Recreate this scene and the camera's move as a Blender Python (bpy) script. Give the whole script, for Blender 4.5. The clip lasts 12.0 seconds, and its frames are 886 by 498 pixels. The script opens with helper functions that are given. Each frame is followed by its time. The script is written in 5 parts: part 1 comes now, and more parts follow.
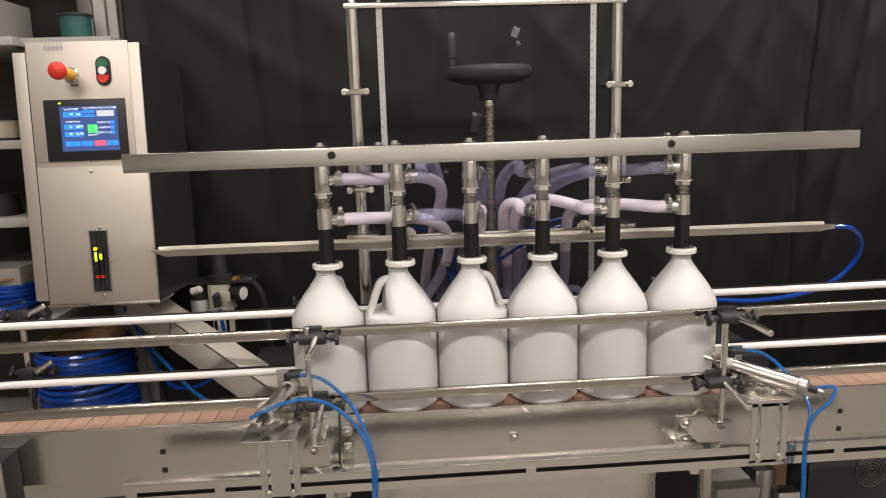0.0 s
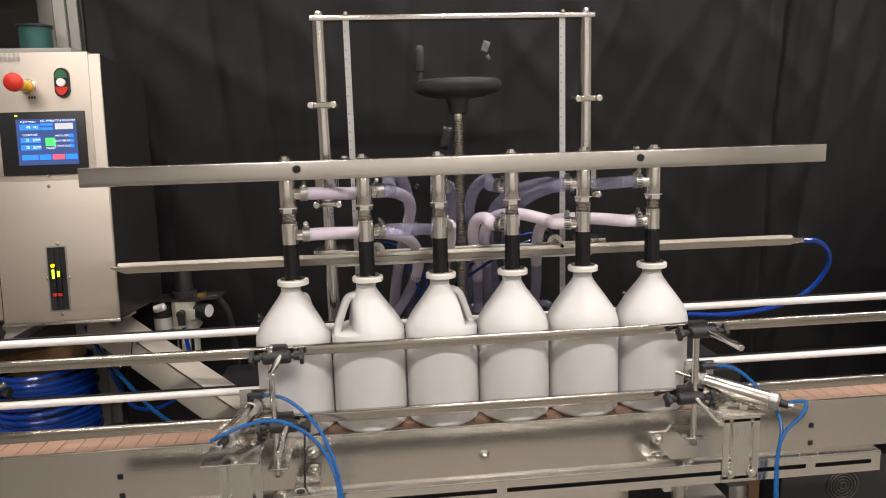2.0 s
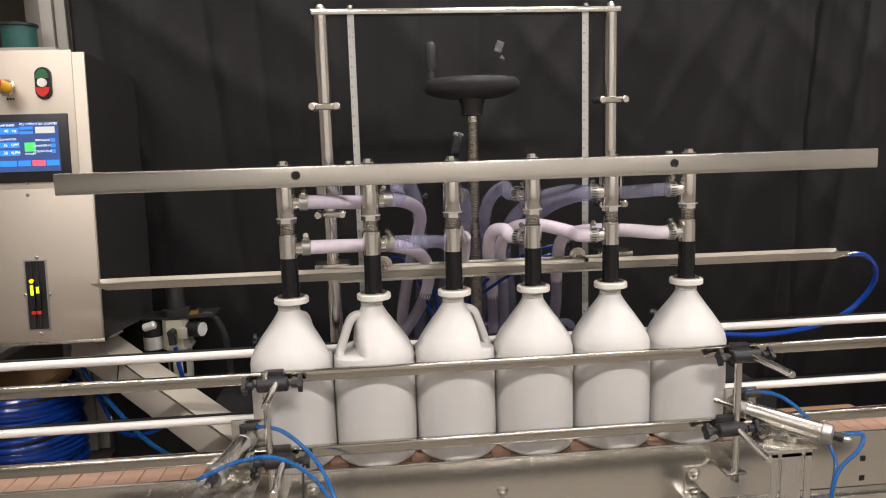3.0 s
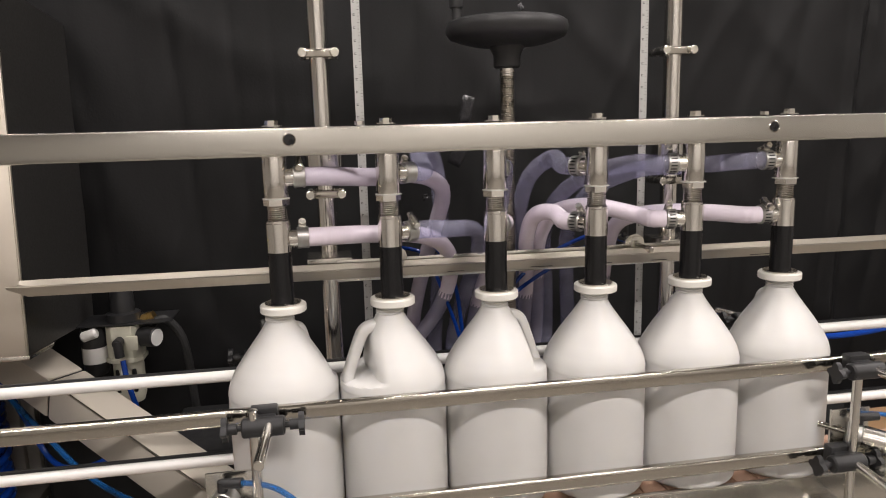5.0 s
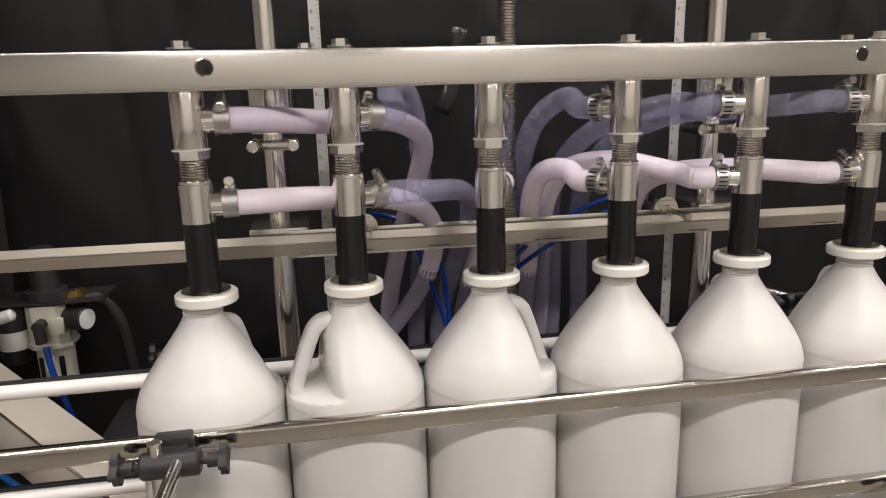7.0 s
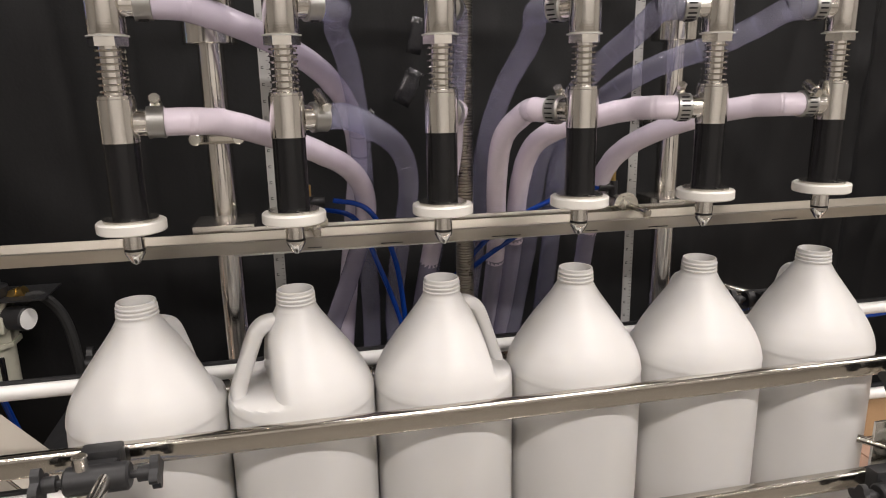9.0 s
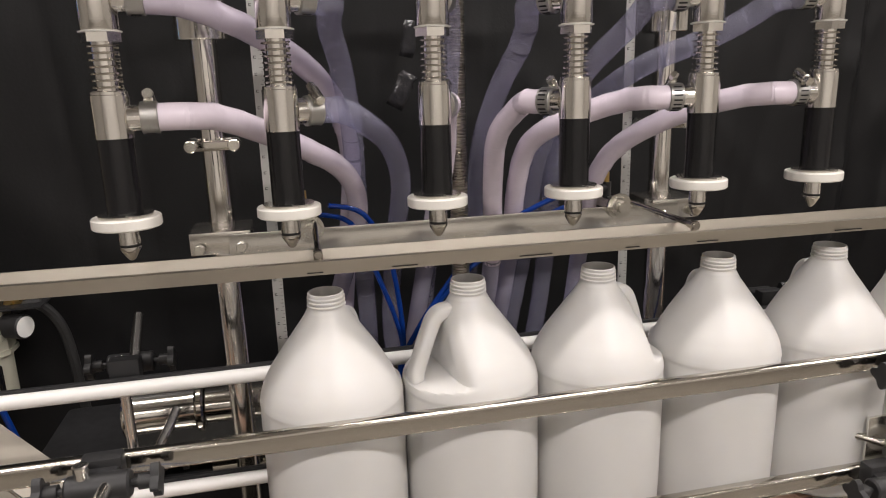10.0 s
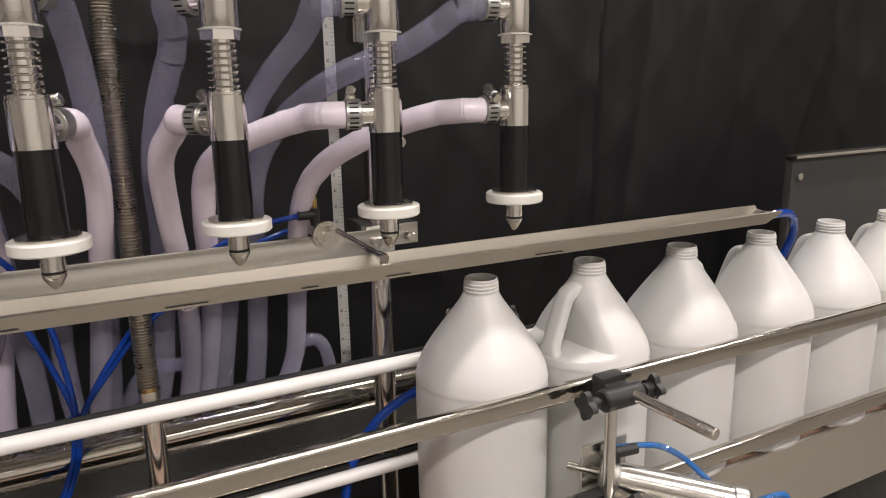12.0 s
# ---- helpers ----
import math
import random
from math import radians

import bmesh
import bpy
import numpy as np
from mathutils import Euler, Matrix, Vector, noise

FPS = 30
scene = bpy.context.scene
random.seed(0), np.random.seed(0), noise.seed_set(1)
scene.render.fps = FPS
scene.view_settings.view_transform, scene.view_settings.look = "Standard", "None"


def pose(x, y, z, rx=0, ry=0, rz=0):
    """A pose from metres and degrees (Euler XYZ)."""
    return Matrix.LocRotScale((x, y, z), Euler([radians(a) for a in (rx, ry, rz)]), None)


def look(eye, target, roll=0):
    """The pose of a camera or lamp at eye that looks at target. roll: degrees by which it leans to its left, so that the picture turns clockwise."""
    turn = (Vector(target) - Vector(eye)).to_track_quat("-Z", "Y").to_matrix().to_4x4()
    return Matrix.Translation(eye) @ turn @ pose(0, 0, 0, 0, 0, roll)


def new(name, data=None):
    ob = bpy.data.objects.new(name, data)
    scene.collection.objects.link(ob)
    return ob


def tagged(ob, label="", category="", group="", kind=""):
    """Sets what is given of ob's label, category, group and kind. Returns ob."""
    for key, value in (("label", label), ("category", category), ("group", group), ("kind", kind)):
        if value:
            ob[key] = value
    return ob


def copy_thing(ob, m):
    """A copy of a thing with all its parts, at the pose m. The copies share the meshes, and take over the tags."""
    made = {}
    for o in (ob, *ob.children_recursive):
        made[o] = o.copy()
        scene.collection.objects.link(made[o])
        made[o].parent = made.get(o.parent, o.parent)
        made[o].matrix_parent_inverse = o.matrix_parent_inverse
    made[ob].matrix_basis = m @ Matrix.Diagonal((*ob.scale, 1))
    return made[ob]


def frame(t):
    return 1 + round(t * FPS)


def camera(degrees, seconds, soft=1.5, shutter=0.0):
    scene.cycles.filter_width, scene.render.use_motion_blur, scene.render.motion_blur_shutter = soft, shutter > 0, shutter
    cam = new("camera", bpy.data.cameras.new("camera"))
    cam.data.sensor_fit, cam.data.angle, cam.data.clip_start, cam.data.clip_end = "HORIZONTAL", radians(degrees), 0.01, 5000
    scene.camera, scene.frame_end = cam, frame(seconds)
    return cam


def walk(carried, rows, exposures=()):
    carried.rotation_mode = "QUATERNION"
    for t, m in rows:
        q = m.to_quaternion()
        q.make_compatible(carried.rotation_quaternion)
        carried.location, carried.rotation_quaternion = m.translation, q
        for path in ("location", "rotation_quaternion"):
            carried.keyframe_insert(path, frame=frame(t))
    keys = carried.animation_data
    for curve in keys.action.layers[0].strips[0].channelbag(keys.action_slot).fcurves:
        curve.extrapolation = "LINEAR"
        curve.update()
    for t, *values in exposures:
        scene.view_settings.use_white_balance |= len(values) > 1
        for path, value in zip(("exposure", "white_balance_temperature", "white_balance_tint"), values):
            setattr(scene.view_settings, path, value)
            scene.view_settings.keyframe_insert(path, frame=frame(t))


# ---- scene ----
cam = camera(65.4, 12.0, soft=1.05)
PATH = [
    (0, (-0.228, -1.431, 1.504), (-0.103, 0.531, 1.137), -1.8),
    (0.5, (-0.219, -1.442, 1.507), (-0.075, 0.521, 1.152), -1.8),
    (1, (-0.218, -1.443, 1.509), (-0.048, 0.52, 1.165), -1.7),
    (1.5, (-0.215, -1.436, 1.507), (-0.026, 0.526, 1.173), -1.7),
    (2, (-0.209, -1.407, 1.5), (-0.015, 0.557, 1.173), -1.7),
    (2.5, (-0.211, -1.348, 1.489), (-0.019, 0.619, 1.18), -1.7),
    (3, (-0.217, -1.274, 1.482), (-0.029, 0.696, 1.192), -1.7),
    (3.2, (-0.221, -1.242, 1.474), (-0.031, 0.729, 1.194), -1.7),
    (4.8, (-0.296, -0.992, 1.453), (-0.012, 0.961, 1.128), -1.5),
    (5, (-0.313, -0.955, 1.449), (0.012, 0.989, 1.108), -1.5),
    (5.5, (-0.318, -0.89, 1.439), (0.067, 1.035, 1.061), -1.5),
    (6, (-0.293, -0.821, 1.432), (0.104, 1.096, 1.02), -1.4),
    (6.5, (-0.263, -0.756, 1.422), (0.086, 1.165, 0.986), -1.5),
    (6.7, (-0.258, -0.738, 1.419), (0.068, 1.184, 0.972), -1.5),
    (8.3, (-0.225, -0.698, 1.419), (0.121, 1.211, 0.935), -1.6),
    (8.5, (-0.222, -0.695, 1.416), (0.146, 1.212, 0.94), -1.5),
    (8.9, (-0.225, -0.694, 1.417), (0.18, 1.204, 0.934), -1.1),
    (9, (-0.224, -0.694, 1.418), (0.179, 1.204, 0.933), -1.0),
    (9.1, (-0.224, -0.694, 1.418), (0.181, 1.204, 0.937), -1.1),
    (9.2, (-0.227, -0.695, 1.418), (0.179, 1.203, 0.935), -1.6),
    (9.4, (-0.231, -0.693, 1.422), (0.178, 1.203, 0.935), -1.6),
    (9.5, (-0.23, -0.694, 1.423), (0.174, 1.203, 0.934), -1.7),
    (9.8, (-0.231, -0.697, 1.423), (0.177, 1.2, 0.938), -1.7),
    (10, (-0.225, -0.698, 1.424), (0.191, 1.197, 0.937), -1.7),
    (10.5, (-0.191, -0.699, 1.426), (0.308, 1.177, 0.943), -1.6),
    (11, (-0.141, -0.683, 1.421), (0.503, 1.151, 0.949), -1.4),
    (11.3, (-0.089, -0.684, 1.422), (0.597, 1.135, 0.952), -1.6),
    (11.5, (-0.081, -0.665, 1.418), (0.687, 1.122, 0.952), -1.2),
    (12, (-0.039, -0.646, 1.42), (0.843, 1.089, 0.959), -1.1),
]
walk(cam, [(t, look(e, g, r)) for t, e, g, r in PATH],
     [(0, 0.02), (4.8, 0.0), (6.5, -0.06), (9.0, -0.04), (12, 0.0)])

# ---- light ----
world = bpy.data.worlds.new("world")
scene.world = world
world.use_nodes = True
world.node_tree.nodes["Background"].inputs[0].default_value = (0.9, 0.85, 0.8, 1)
world.node_tree.nodes["Background"].inputs[1].default_value = 0.02


def panel_lamp(x, y, z, sx, sy, watts, colour=(1.0, 0.922, 0.89)):
    lamp = bpy.data.lights.new("ceiling_lamp", "AREA")
    lamp.shape, lamp.size, lamp.size_y, lamp.energy, lamp.color = "RECTANGLE", sx, sy, watts, colour
    ob = new("ceiling_lamp", lamp)
    ob.matrix_world = pose(x, y, z)
    return ob


# one row of lamps over the machine, two behind the camera
LAMPS = ((-1.3, 0.0, 14), (0.5, 0.0, 19), (2.3, 0.0, 26), (-1.5, -1.9, 36), (0.7, -1.9, 51), (2.9, -1.9, 32), (-1.5, -4.2, 14), (0.7, -4.2, 14), (2.9, -4.2, 10))
for lx, ly, lw in LAMPS:
    panel_lamp(lx, ly, 3.02, 1.2, 0.10, lw)

# ---- materials ----


def material(name, colour, rough=0.5, metal=0.0, vary=0.08, scale=8.0, bump=0.0, bump_scale=60.0, stretch=(1, 1, 1), rough_vary=0.1,
             second=None, coat=0.0, sheen=0.0, subsurface=0.0, emit=None, emit_strength=0.0, ior=1.45):
    m = bpy.data.materials.new(name)
    m.use_nodes = True
    n, l = m.node_tree.nodes, m.node_tree.links
    b = n["Principled BSDF"]
    b.inputs["Metallic"].default_value, b.inputs["IOR"].default_value = metal, ior
    b.inputs["Coat Weight"].default_value = coat
    if subsurface:
        b.inputs["Subsurface Weight"].default_value, b.inputs["Subsurface Radius"].default_value = subsurface, (0.004, 0.0037, 0.003)
        b.inputs["Subsurface Scale"].default_value = 1.0
    co, mp = n.new("ShaderNodeTexCoord"), n.new("ShaderNodeMapping")
    mp.inputs["Scale"].default_value = stretch
    l.new(co.outputs["Object"], mp.inputs["Vector"])
    big, fine = n.new("ShaderNodeTexNoise"), n.new("ShaderNodeTexNoise")
    big.inputs["Scale"].default_value, big.inputs["Detail"].default_value = scale, 5
    fine.inputs["Scale"].default_value, fine.inputs["Detail"].default_value = bump_scale, 3
    l.new(co.outputs["Object"], big.inputs["Vector"])
    l.new(mp.outputs["Vector"], fine.inputs["Vector"])
    ramp = n.new("ShaderNodeMix")
    ramp.data_type = "RGBA"
    lo = [max(0, c * (1 - vary)) for c in colour]
    hi = [min(1, c * (1 + vary)) for c in (second or colour)]
    ramp.inputs["A"].default_value, ramp.inputs["B"].default_value = (*lo, 1), (*hi, 1)
    l.new(big.outputs["Fac"], ramp.inputs["Factor"])
    l.new(ramp.outputs["Result"], b.inputs["Base Color"])
    rr = n.new("ShaderNodeMapRange")
    rr.inputs["To Min"].default_value, rr.inputs["To Max"].default_value = max(0.02, rough - rough_vary), min(1, rough + rough_vary)
    l.new(fine.outputs["Fac"], rr.inputs["Value"])
    l.new(rr.outputs["Result"], b.inputs["Roughness"])
    if bump:
        bp = n.new("ShaderNodeBump")
        bp.inputs["Strength"].default_value, bp.inputs["Distance"].default_value = 1.0, bump
        l.new(fine.outputs["Fac"], bp.inputs["Height"])
        l.new(bp.outputs["Normal"], b.inputs["Normal"])
    if emit:
        b.inputs["Emission Color"].default_value, b.inputs["Emission Strength"].default_value = (*emit, 1), emit_strength
    return m


def vinyl(name, colour, clear, rough=0.18, milky=0.0):
    """Soft clear hose: part see-through, part tinted and glossy."""
    m = material(name, colour, rough, 0, 0.12, 30, 0.0002, 18, (1, 1, 1), 0.08)
    n, l = m.node_tree.nodes, m.node_tree.links
    mix, tr = n.new("ShaderNodeMixShader"), n.new("ShaderNodeBsdfTransparent")
    tr.inputs["Color"].default_value = (0.86, 0.86, 0.95, 1)
    mix.inputs["Fac"].default_value = 1 - clear
    out = n["Material Output"]
    l.new(tr.outputs["BSDF"], mix.inputs[1])
    l.new(n["Principled BSDF"].outputs["BSDF"], mix.inputs[2])
    l.new(mix.outputs["Shader"], out.inputs["Surface"])
    return m


STEEL_C = (0.70, 0.685, 0.65)
steel = material("brushed_steel", (0.76, 0.742, 0.695), 0.20, 1.0, 0.05, 5, 0.0, 26, (1, 4, 8), 0.01)
steel_up = material("brushed_steel_upright", STEEL_C, 0.30, 1.0, 0.06, 5, 0.00006, 26, (40, 40, 1), 0.07)
turned = material("turned_steel", (0.80, 0.775, 0.735), 0.15, 1.0, 0.06, 12, 0.00002, 20, (1, 1, 60), 0.05)
polished = material("polished_steel", (0.54, 0.51, 0.46), 0.13, 1.0, 0.10, 9, 0.0, 40, (0.2, 1, 1), 0.02)
satin = material("satin_steel_sheet", (0.70, 0.672, 0.62), 0.24, 1.0, 0.05, 3, 0.0, 22, (1, 4, 8), 0.01)
tray_steel = material("dull_tray_steel", (0.50, 0.465, 0.405), 0.33, 1.0, 0.12, 6, 0.0, 22, (1, 4, 8), 0.04)
cab_steel = material("matt_brushed_cabinet_steel", (0.62, 0.565, 0.49), 0.54, 1.0, 0.05, 4, 0.00005, 24, (60, 60, 1), 0.08)
dull = material("dull_galvanised_steel", (0.44, 0.435, 0.42), 0.38, 1.0, 0.12, 14, 0.0001, 60, (1, 1, 1), 0.1)
thread_m = material("oiled_thread_steel", (0.46, 0.43, 0.38), 0.30, 1.0, 0.25, 30, 0.0001, 80, (1, 1, 1), 0.1)
zinc = material("zinc_screw_steel", (0.68, 0.66, 0.6), 0.25, 1.0, 0.1, 40)
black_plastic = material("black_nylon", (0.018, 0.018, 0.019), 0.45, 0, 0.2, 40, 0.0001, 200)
black_gloss = material("black_acetal", (0.008, 0.008, 0.009), 0.26, 0, 0.15, 20, 0.0, 120, rough_vary=0.03)
black_rubber = material("black_rubber", (0.02, 0.02, 0.02), 0.6, 0, 0.2, 20)
wheel_m = material("black_handwheel_plastic", (0.028, 0.028, 0.029), 0.42, 0, 0.2, 30, 0.00008, 300)
hdpe = material("white_jug_plastic", (0.575, 0.568, 0.552), 0.36, 0, 0.02, 12, 0.00008, 40, (1, 1, 1), 0.06, subsurface=0.3)
white_plastic = material("white_seal_plastic", (0.74, 0.72, 0.67), 0.42, 0, 0.03, 30, 0.0001, 90)
rule_m = material("satin_rule_steel", (0.50, 0.50, 0.485), 0.36, 0.3, 0.05, 20)
gasket_m = material("thin_gasket_plastic", (0.5, 0.49, 0.46), 0.45, 0, 0.05, 30)
arm_paint = material("pale_matt_arm_finish", (0.46, 0.42, 0.36), 0.42, 0, 0.06, 7, 0.0001, 60)
rail_white = material("white_rail_plastic", (0.74, 0.73, 0.71), 0.35, 0, 0.04, 10, 0.0001, 60)
belt_m = material("tan_chain_plate", (0.42, 0.27, 0.195), 0.42, 0, 0.12, 9, 0.0001, 60)
curtain_m = material("black_backdrop_cloth", (0.0100, 0.0100, 0.0104), 0.46, 0, 0.25, 2.5, 0.0003, 170, (1, 1, 1), 0.06, ior=1.27)
cabinet_black = material("black_cabinet_body", (0.026, 0.025, 0.024), 0.42, 0, 0.2, 6, 0.00008, 240, ior=1.33)
clear_hose = vinyl("clear_vinyl_hose", (0.43, 0.43, 0.54), 0.68, 0.06)
milk_hose = vinyl("hose_full_of_pink_product", (0.74, 0.66, 0.74), 0.06, 0.2)
film_hose = vinyl("hose_with_thin_product_film", (0.52, 0.49, 0.60), 0.52, 0.12)
half_hose = vinyl("hose_with_product_film", (0.62, 0.56, 0.66), 0.2, 0.16)
blue_hose = vinyl("blue_air_tube", (0.006, 0.045, 0.29), 0.12, 0.15)
blue_pale = vinyl("light_blue_air_tube", (0.02, 0.14, 0.40), 0.36, 0.10)
fitting_brass = material("brass_fitting", (0.6, 0.42, 0.16), 0.3, 1.0, 0.1, 30)
red_m = material("red_button_plastic", (0.62, 0.035, 0.02), 0.35)
yellow_m = material("yellow_collar_plastic", (0.75, 0.42, 0.01), 0.4)
green_m = material("green_button_plastic", (0.03, 0.14, 0.06), 0.35)
white_m = material("white_lens_plastic", (0.8, 0.8, 0.76), 0.3)
bezel_m = material("dark_bezel_plastic", (0.012, 0.012, 0.013), 0.4)
screen_m = material("screen_panel", (0.02, 0.03, 0.08), 0.2, emit=(0.05, 0.09, 0.25), emit_strength=1.0)
blue_glow = material("screen_blue_field", (0.02, 0.1, 0.4), 0.2, emit=(0.03, 0.22, 0.85), emit_strength=1.3)
white_glow = material("screen_white_mark", (0.7, 0.75, 0.8), 0.2, emit=(0.75, 0.85, 1.0), emit_strength=1.0)
grey_glow = material("screen_grey_field", (0.4, 0.4, 0.4), 0.2, emit=(0.5, 0.52, 0.55), emit_strength=0.8)
green_glow = material("screen_green_button", (0.05, 0.5, 0.1), 0.2, emit=(0.08, 0.75, 0.14), emit_strength=1.1)
red_glow = material("screen_red_button", (0.6, 0.05, 0.1), 0.2, emit=(0.9, 0.12, 0.2), emit_strength=1.0)
led_green = material("amplifier_display", (0.4, 0.6, 0.05), 0.3, emit=(0.55, 0.9, 0.02), emit_strength=1.6)
led_amber = material("amplifier_amber_light", (0.7, 0.4, 0.0), 0.3, emit=(1.0, 0.55, 0.0), emit_strength=1.6)
charcoal_m = material("charcoal_sheet_paint", (0.034, 0.033, 0.032), 0.45, 0, 0.12, 5, 0.0001, 90)
grey_paint = material("light_grey_shelf_paint", (0.33, 0.315, 0.285), 0.5, 0, 0.05, 6, 0.0001, 90)
dark_paint = material("dark_grey_box_paint", (0.065, 0.06, 0.053), 0.5, 0, 0.15, 5)
dark_fill = material("dark_clutter", (0.010, 0.010, 0.011), 0.7, 0, 0.4, 6)
green_thread = material("green_spool_cord", (0.018, 0.085, 0.075), 0.55, 0, 0.25, 40, 0.0005, 90, (1, 1, 14))
cream_m = material("cream_roll", (0.5, 0.45, 0.34), 0.6, 0, 0.1, 20)
card_m = material("brown_cardboard", (0.30, 0.18, 0.09), 0.75, 0, 0.12, 12, 0.0002, 120)
cast_grey = material("pale_regulator_casting", (0.50, 0.49, 0.40), 0.42, 0, 0.06, 20)
dial_m = material("white_dial", (0.8, 0.8, 0.78), 0.3)
floor_m = material("grey_floor_concrete", (0.21, 0.193, 0.168), 0.5, 0, 0.25, 3, 0.0005, 30)
south_m = material("white_wall_paint", (0.70, 0.68, 0.64), 0.7, 0, 0.05, 2, 0.0004, 60)
wall_m = material("cream_wall_paint", (0.42, 0.40, 0.37), 0.7, 0, 0.05, 2, 0.0004, 60)
ceil_m = material("white_ceiling_paint", (0.5, 0.485, 0.46), 0.8, 0, 0.04, 2)
ink_m = material("black_ink", (0.01, 0.01, 0.01), 0.5)
tape_m = material("shiny_black_tape", (0.02, 0.02, 0.022), 0.12, 0, 0.3, 60, 0.0025, 70)
tape_grey = material("dusty_grey_tape", (0.11, 0.11, 0.115), 0.4, 0, 0.5, 60, 0.001, 90)
lamp_glow = material("lamp_diffuser", (0.8, 0.8, 0.8), 0.5, emit=(1.0, 0.935, 0.875), emit_strength=5.0)

# ---- mesh building ----


def empty_thing(name, label, category, group="", at=None, kind=""):
    ob = new(name)
    ob.empty_display_size = 0.05
    if at:
        ob.matrix_world = at
    return tagged(ob, label, category, group, kind)


def finish(bm, name, mat, smooth=True):
    me = bpy.data.meshes.new(name)
    bmesh.ops.recalc_face_normals(bm, faces=bm.faces)
    if smooth:
        for f in bm.faces:
            f.smooth = True
        for e in bm.edges:
            if len(e.link_faces) == 2 and e.calc_face_angle(0) > 0.6:
                e.smooth = False
    bm.to_mesh(me)
    bm.free()
    me.materials.append(mat)
    return me


def part(name, bm, mat, parent=None, label="", smooth=True):
    ob = new(name, finish(bm, name, mat, smooth))
    if parent:
        ob.parent = parent
    if label:
        ob["label"] = label
    return ob


def thing(name, bm, mat, label, category, group="", kind=""):
    return tagged(part(name, bm, mat), label, category, group, kind)


def place(bm, m, first):
    bmesh.ops.transform(bm, matrix=m, verts=list(bm.verts)[first:])


def box(bm, c, s, bevel=0.0, m=None):
    first = len(bm.verts)
    made = bmesh.ops.create_cube(bm, size=1.0)["verts"]
    bmesh.ops.transform(bm, matrix=Matrix.Translation(c) @ Matrix.Diagonal((*s, 1)), verts=made)
    if bevel:
        es = {e for v in made for e in v.link_edges}
        bmesh.ops.bevel(bm, geom=list(es), offset=bevel, segments=2, affect="EDGES", profile=0.6)
    if m is not None:
        bm.verts.index_update()
        place(bm, m, first)
    return bm


def rod(bm, a, b, r, r2=None, n=20, cap=True, bevel=0.0):
    a, b = Vector(a), Vector(b)
    d = b - a
    q = d.to_track_quat("Z", "Y").to_matrix()
    r2 = r if r2 is None else r2
    rings = [(a, r), (b, r2)]
    if bevel:
        u = d.normalized() * bevel
        rings = [(a, r - bevel), (a + u, r), (b - u, r2), (b, r2 - bevel)]
    loops = []
    for c, rad in rings:
        loops.append([bm.verts.new(c + q @ Vector((rad * math.cos(2 * math.pi * k / n), rad * math.sin(2 * math.pi * k / n), 0))) for k in range(n)])
    for p, s in zip(loops, loops[1:]):
        for k in range(n):
            bm.faces.new((p[k], p[(k + 1) % n], s[(k + 1) % n], s[k]))
    if cap:
        bm.faces.new(loops[0][::-1])
        bm.faces.new(loops[-1])
    return bm


def hexbar(bm, a, b, r):
    return rod(bm, a, b, r, n=6)


def lathe(bm, profile, n=32, axis=Vector((0, 0, 0)), close=False):
    loops = []
    for r, z in profile:
        loops.append([bm.verts.new(axis + Vector((r * math.cos(2 * math.pi * k / n), r * math.sin(2 * math.pi * k / n), z))) for k in range(n)])
    pairs = list(zip(loops, loops[1:])) + ([(loops[-1], loops[0])] if close else [])
    for p, s in pairs:
        for k in range(n):
            bm.faces.new((p[k], p[(k + 1) % n], s[(k + 1) % n], s[k]))
    return bm


def smooth_path(pts, steps=8):
    pts = [Vector(p) for p in pts]
    out = []
    for i in range(len(pts) - 1):
        p0, p1, p2, p3 = pts[max(i - 1, 0)], pts[i], pts[i + 1], pts[min(i + 2, len(pts) - 1)]
        for k in range(steps):
            t = k / steps
            out.append(0.5 * ((2 * p1) + (p2 - p0) * t + (2 * p0 - 5 * p1 + 4 * p2 - p3) * t * t + (3 * p1 - p0 - 3 * p2 + p3) * t ** 3))
    out.append(pts[-1])
    return out


def tube(bm, path, r, n=10, cap=True):
    path = [Vector(p) for p in path]
    loops, up = [], None
    for i, p in enumerate(path):
        d = (path[min(i + 1, len(path) - 1)] - path[max(i - 1, 0)]).normalized()
        if up is None:
            up = d.orthogonal().normalized()
        up = (up - d * up.dot(d)).normalized()
        side = d.cross(up)
        loops.append([bm.verts.new(p + r * (up * math.cos(2 * math.pi * k / n) + side * math.sin(2 * math.pi * k / n))) for k in range(n)])
    for p, s in zip(loops, loops[1:]):
        for k in range(n):
            bm.faces.new((p[k], p[(k + 1) % n], s[(k + 1) % n], s[k]))
    if cap:
        bm.faces.new(loops[0][::-1])
        bm.faces.new(loops[-1])
    return bm


def B():
    return bmesh.new()


def prism(bm, outline, y0, y1):
    """Extrude an outline of (x, z) from y0 to y1."""
    a = [bm.verts.new((x, y0, z)) for x, z in outline]
    b = [bm.verts.new((x, y1, z)) for x, z in outline]
    k = len(a)
    bm.faces.new(a)
    bm.faces.new(b[::-1])
    for i in range(k):
        bm.faces.new((a[i], b[i], b[(i + 1) % k], a[(i + 1) % k]))
    return bm


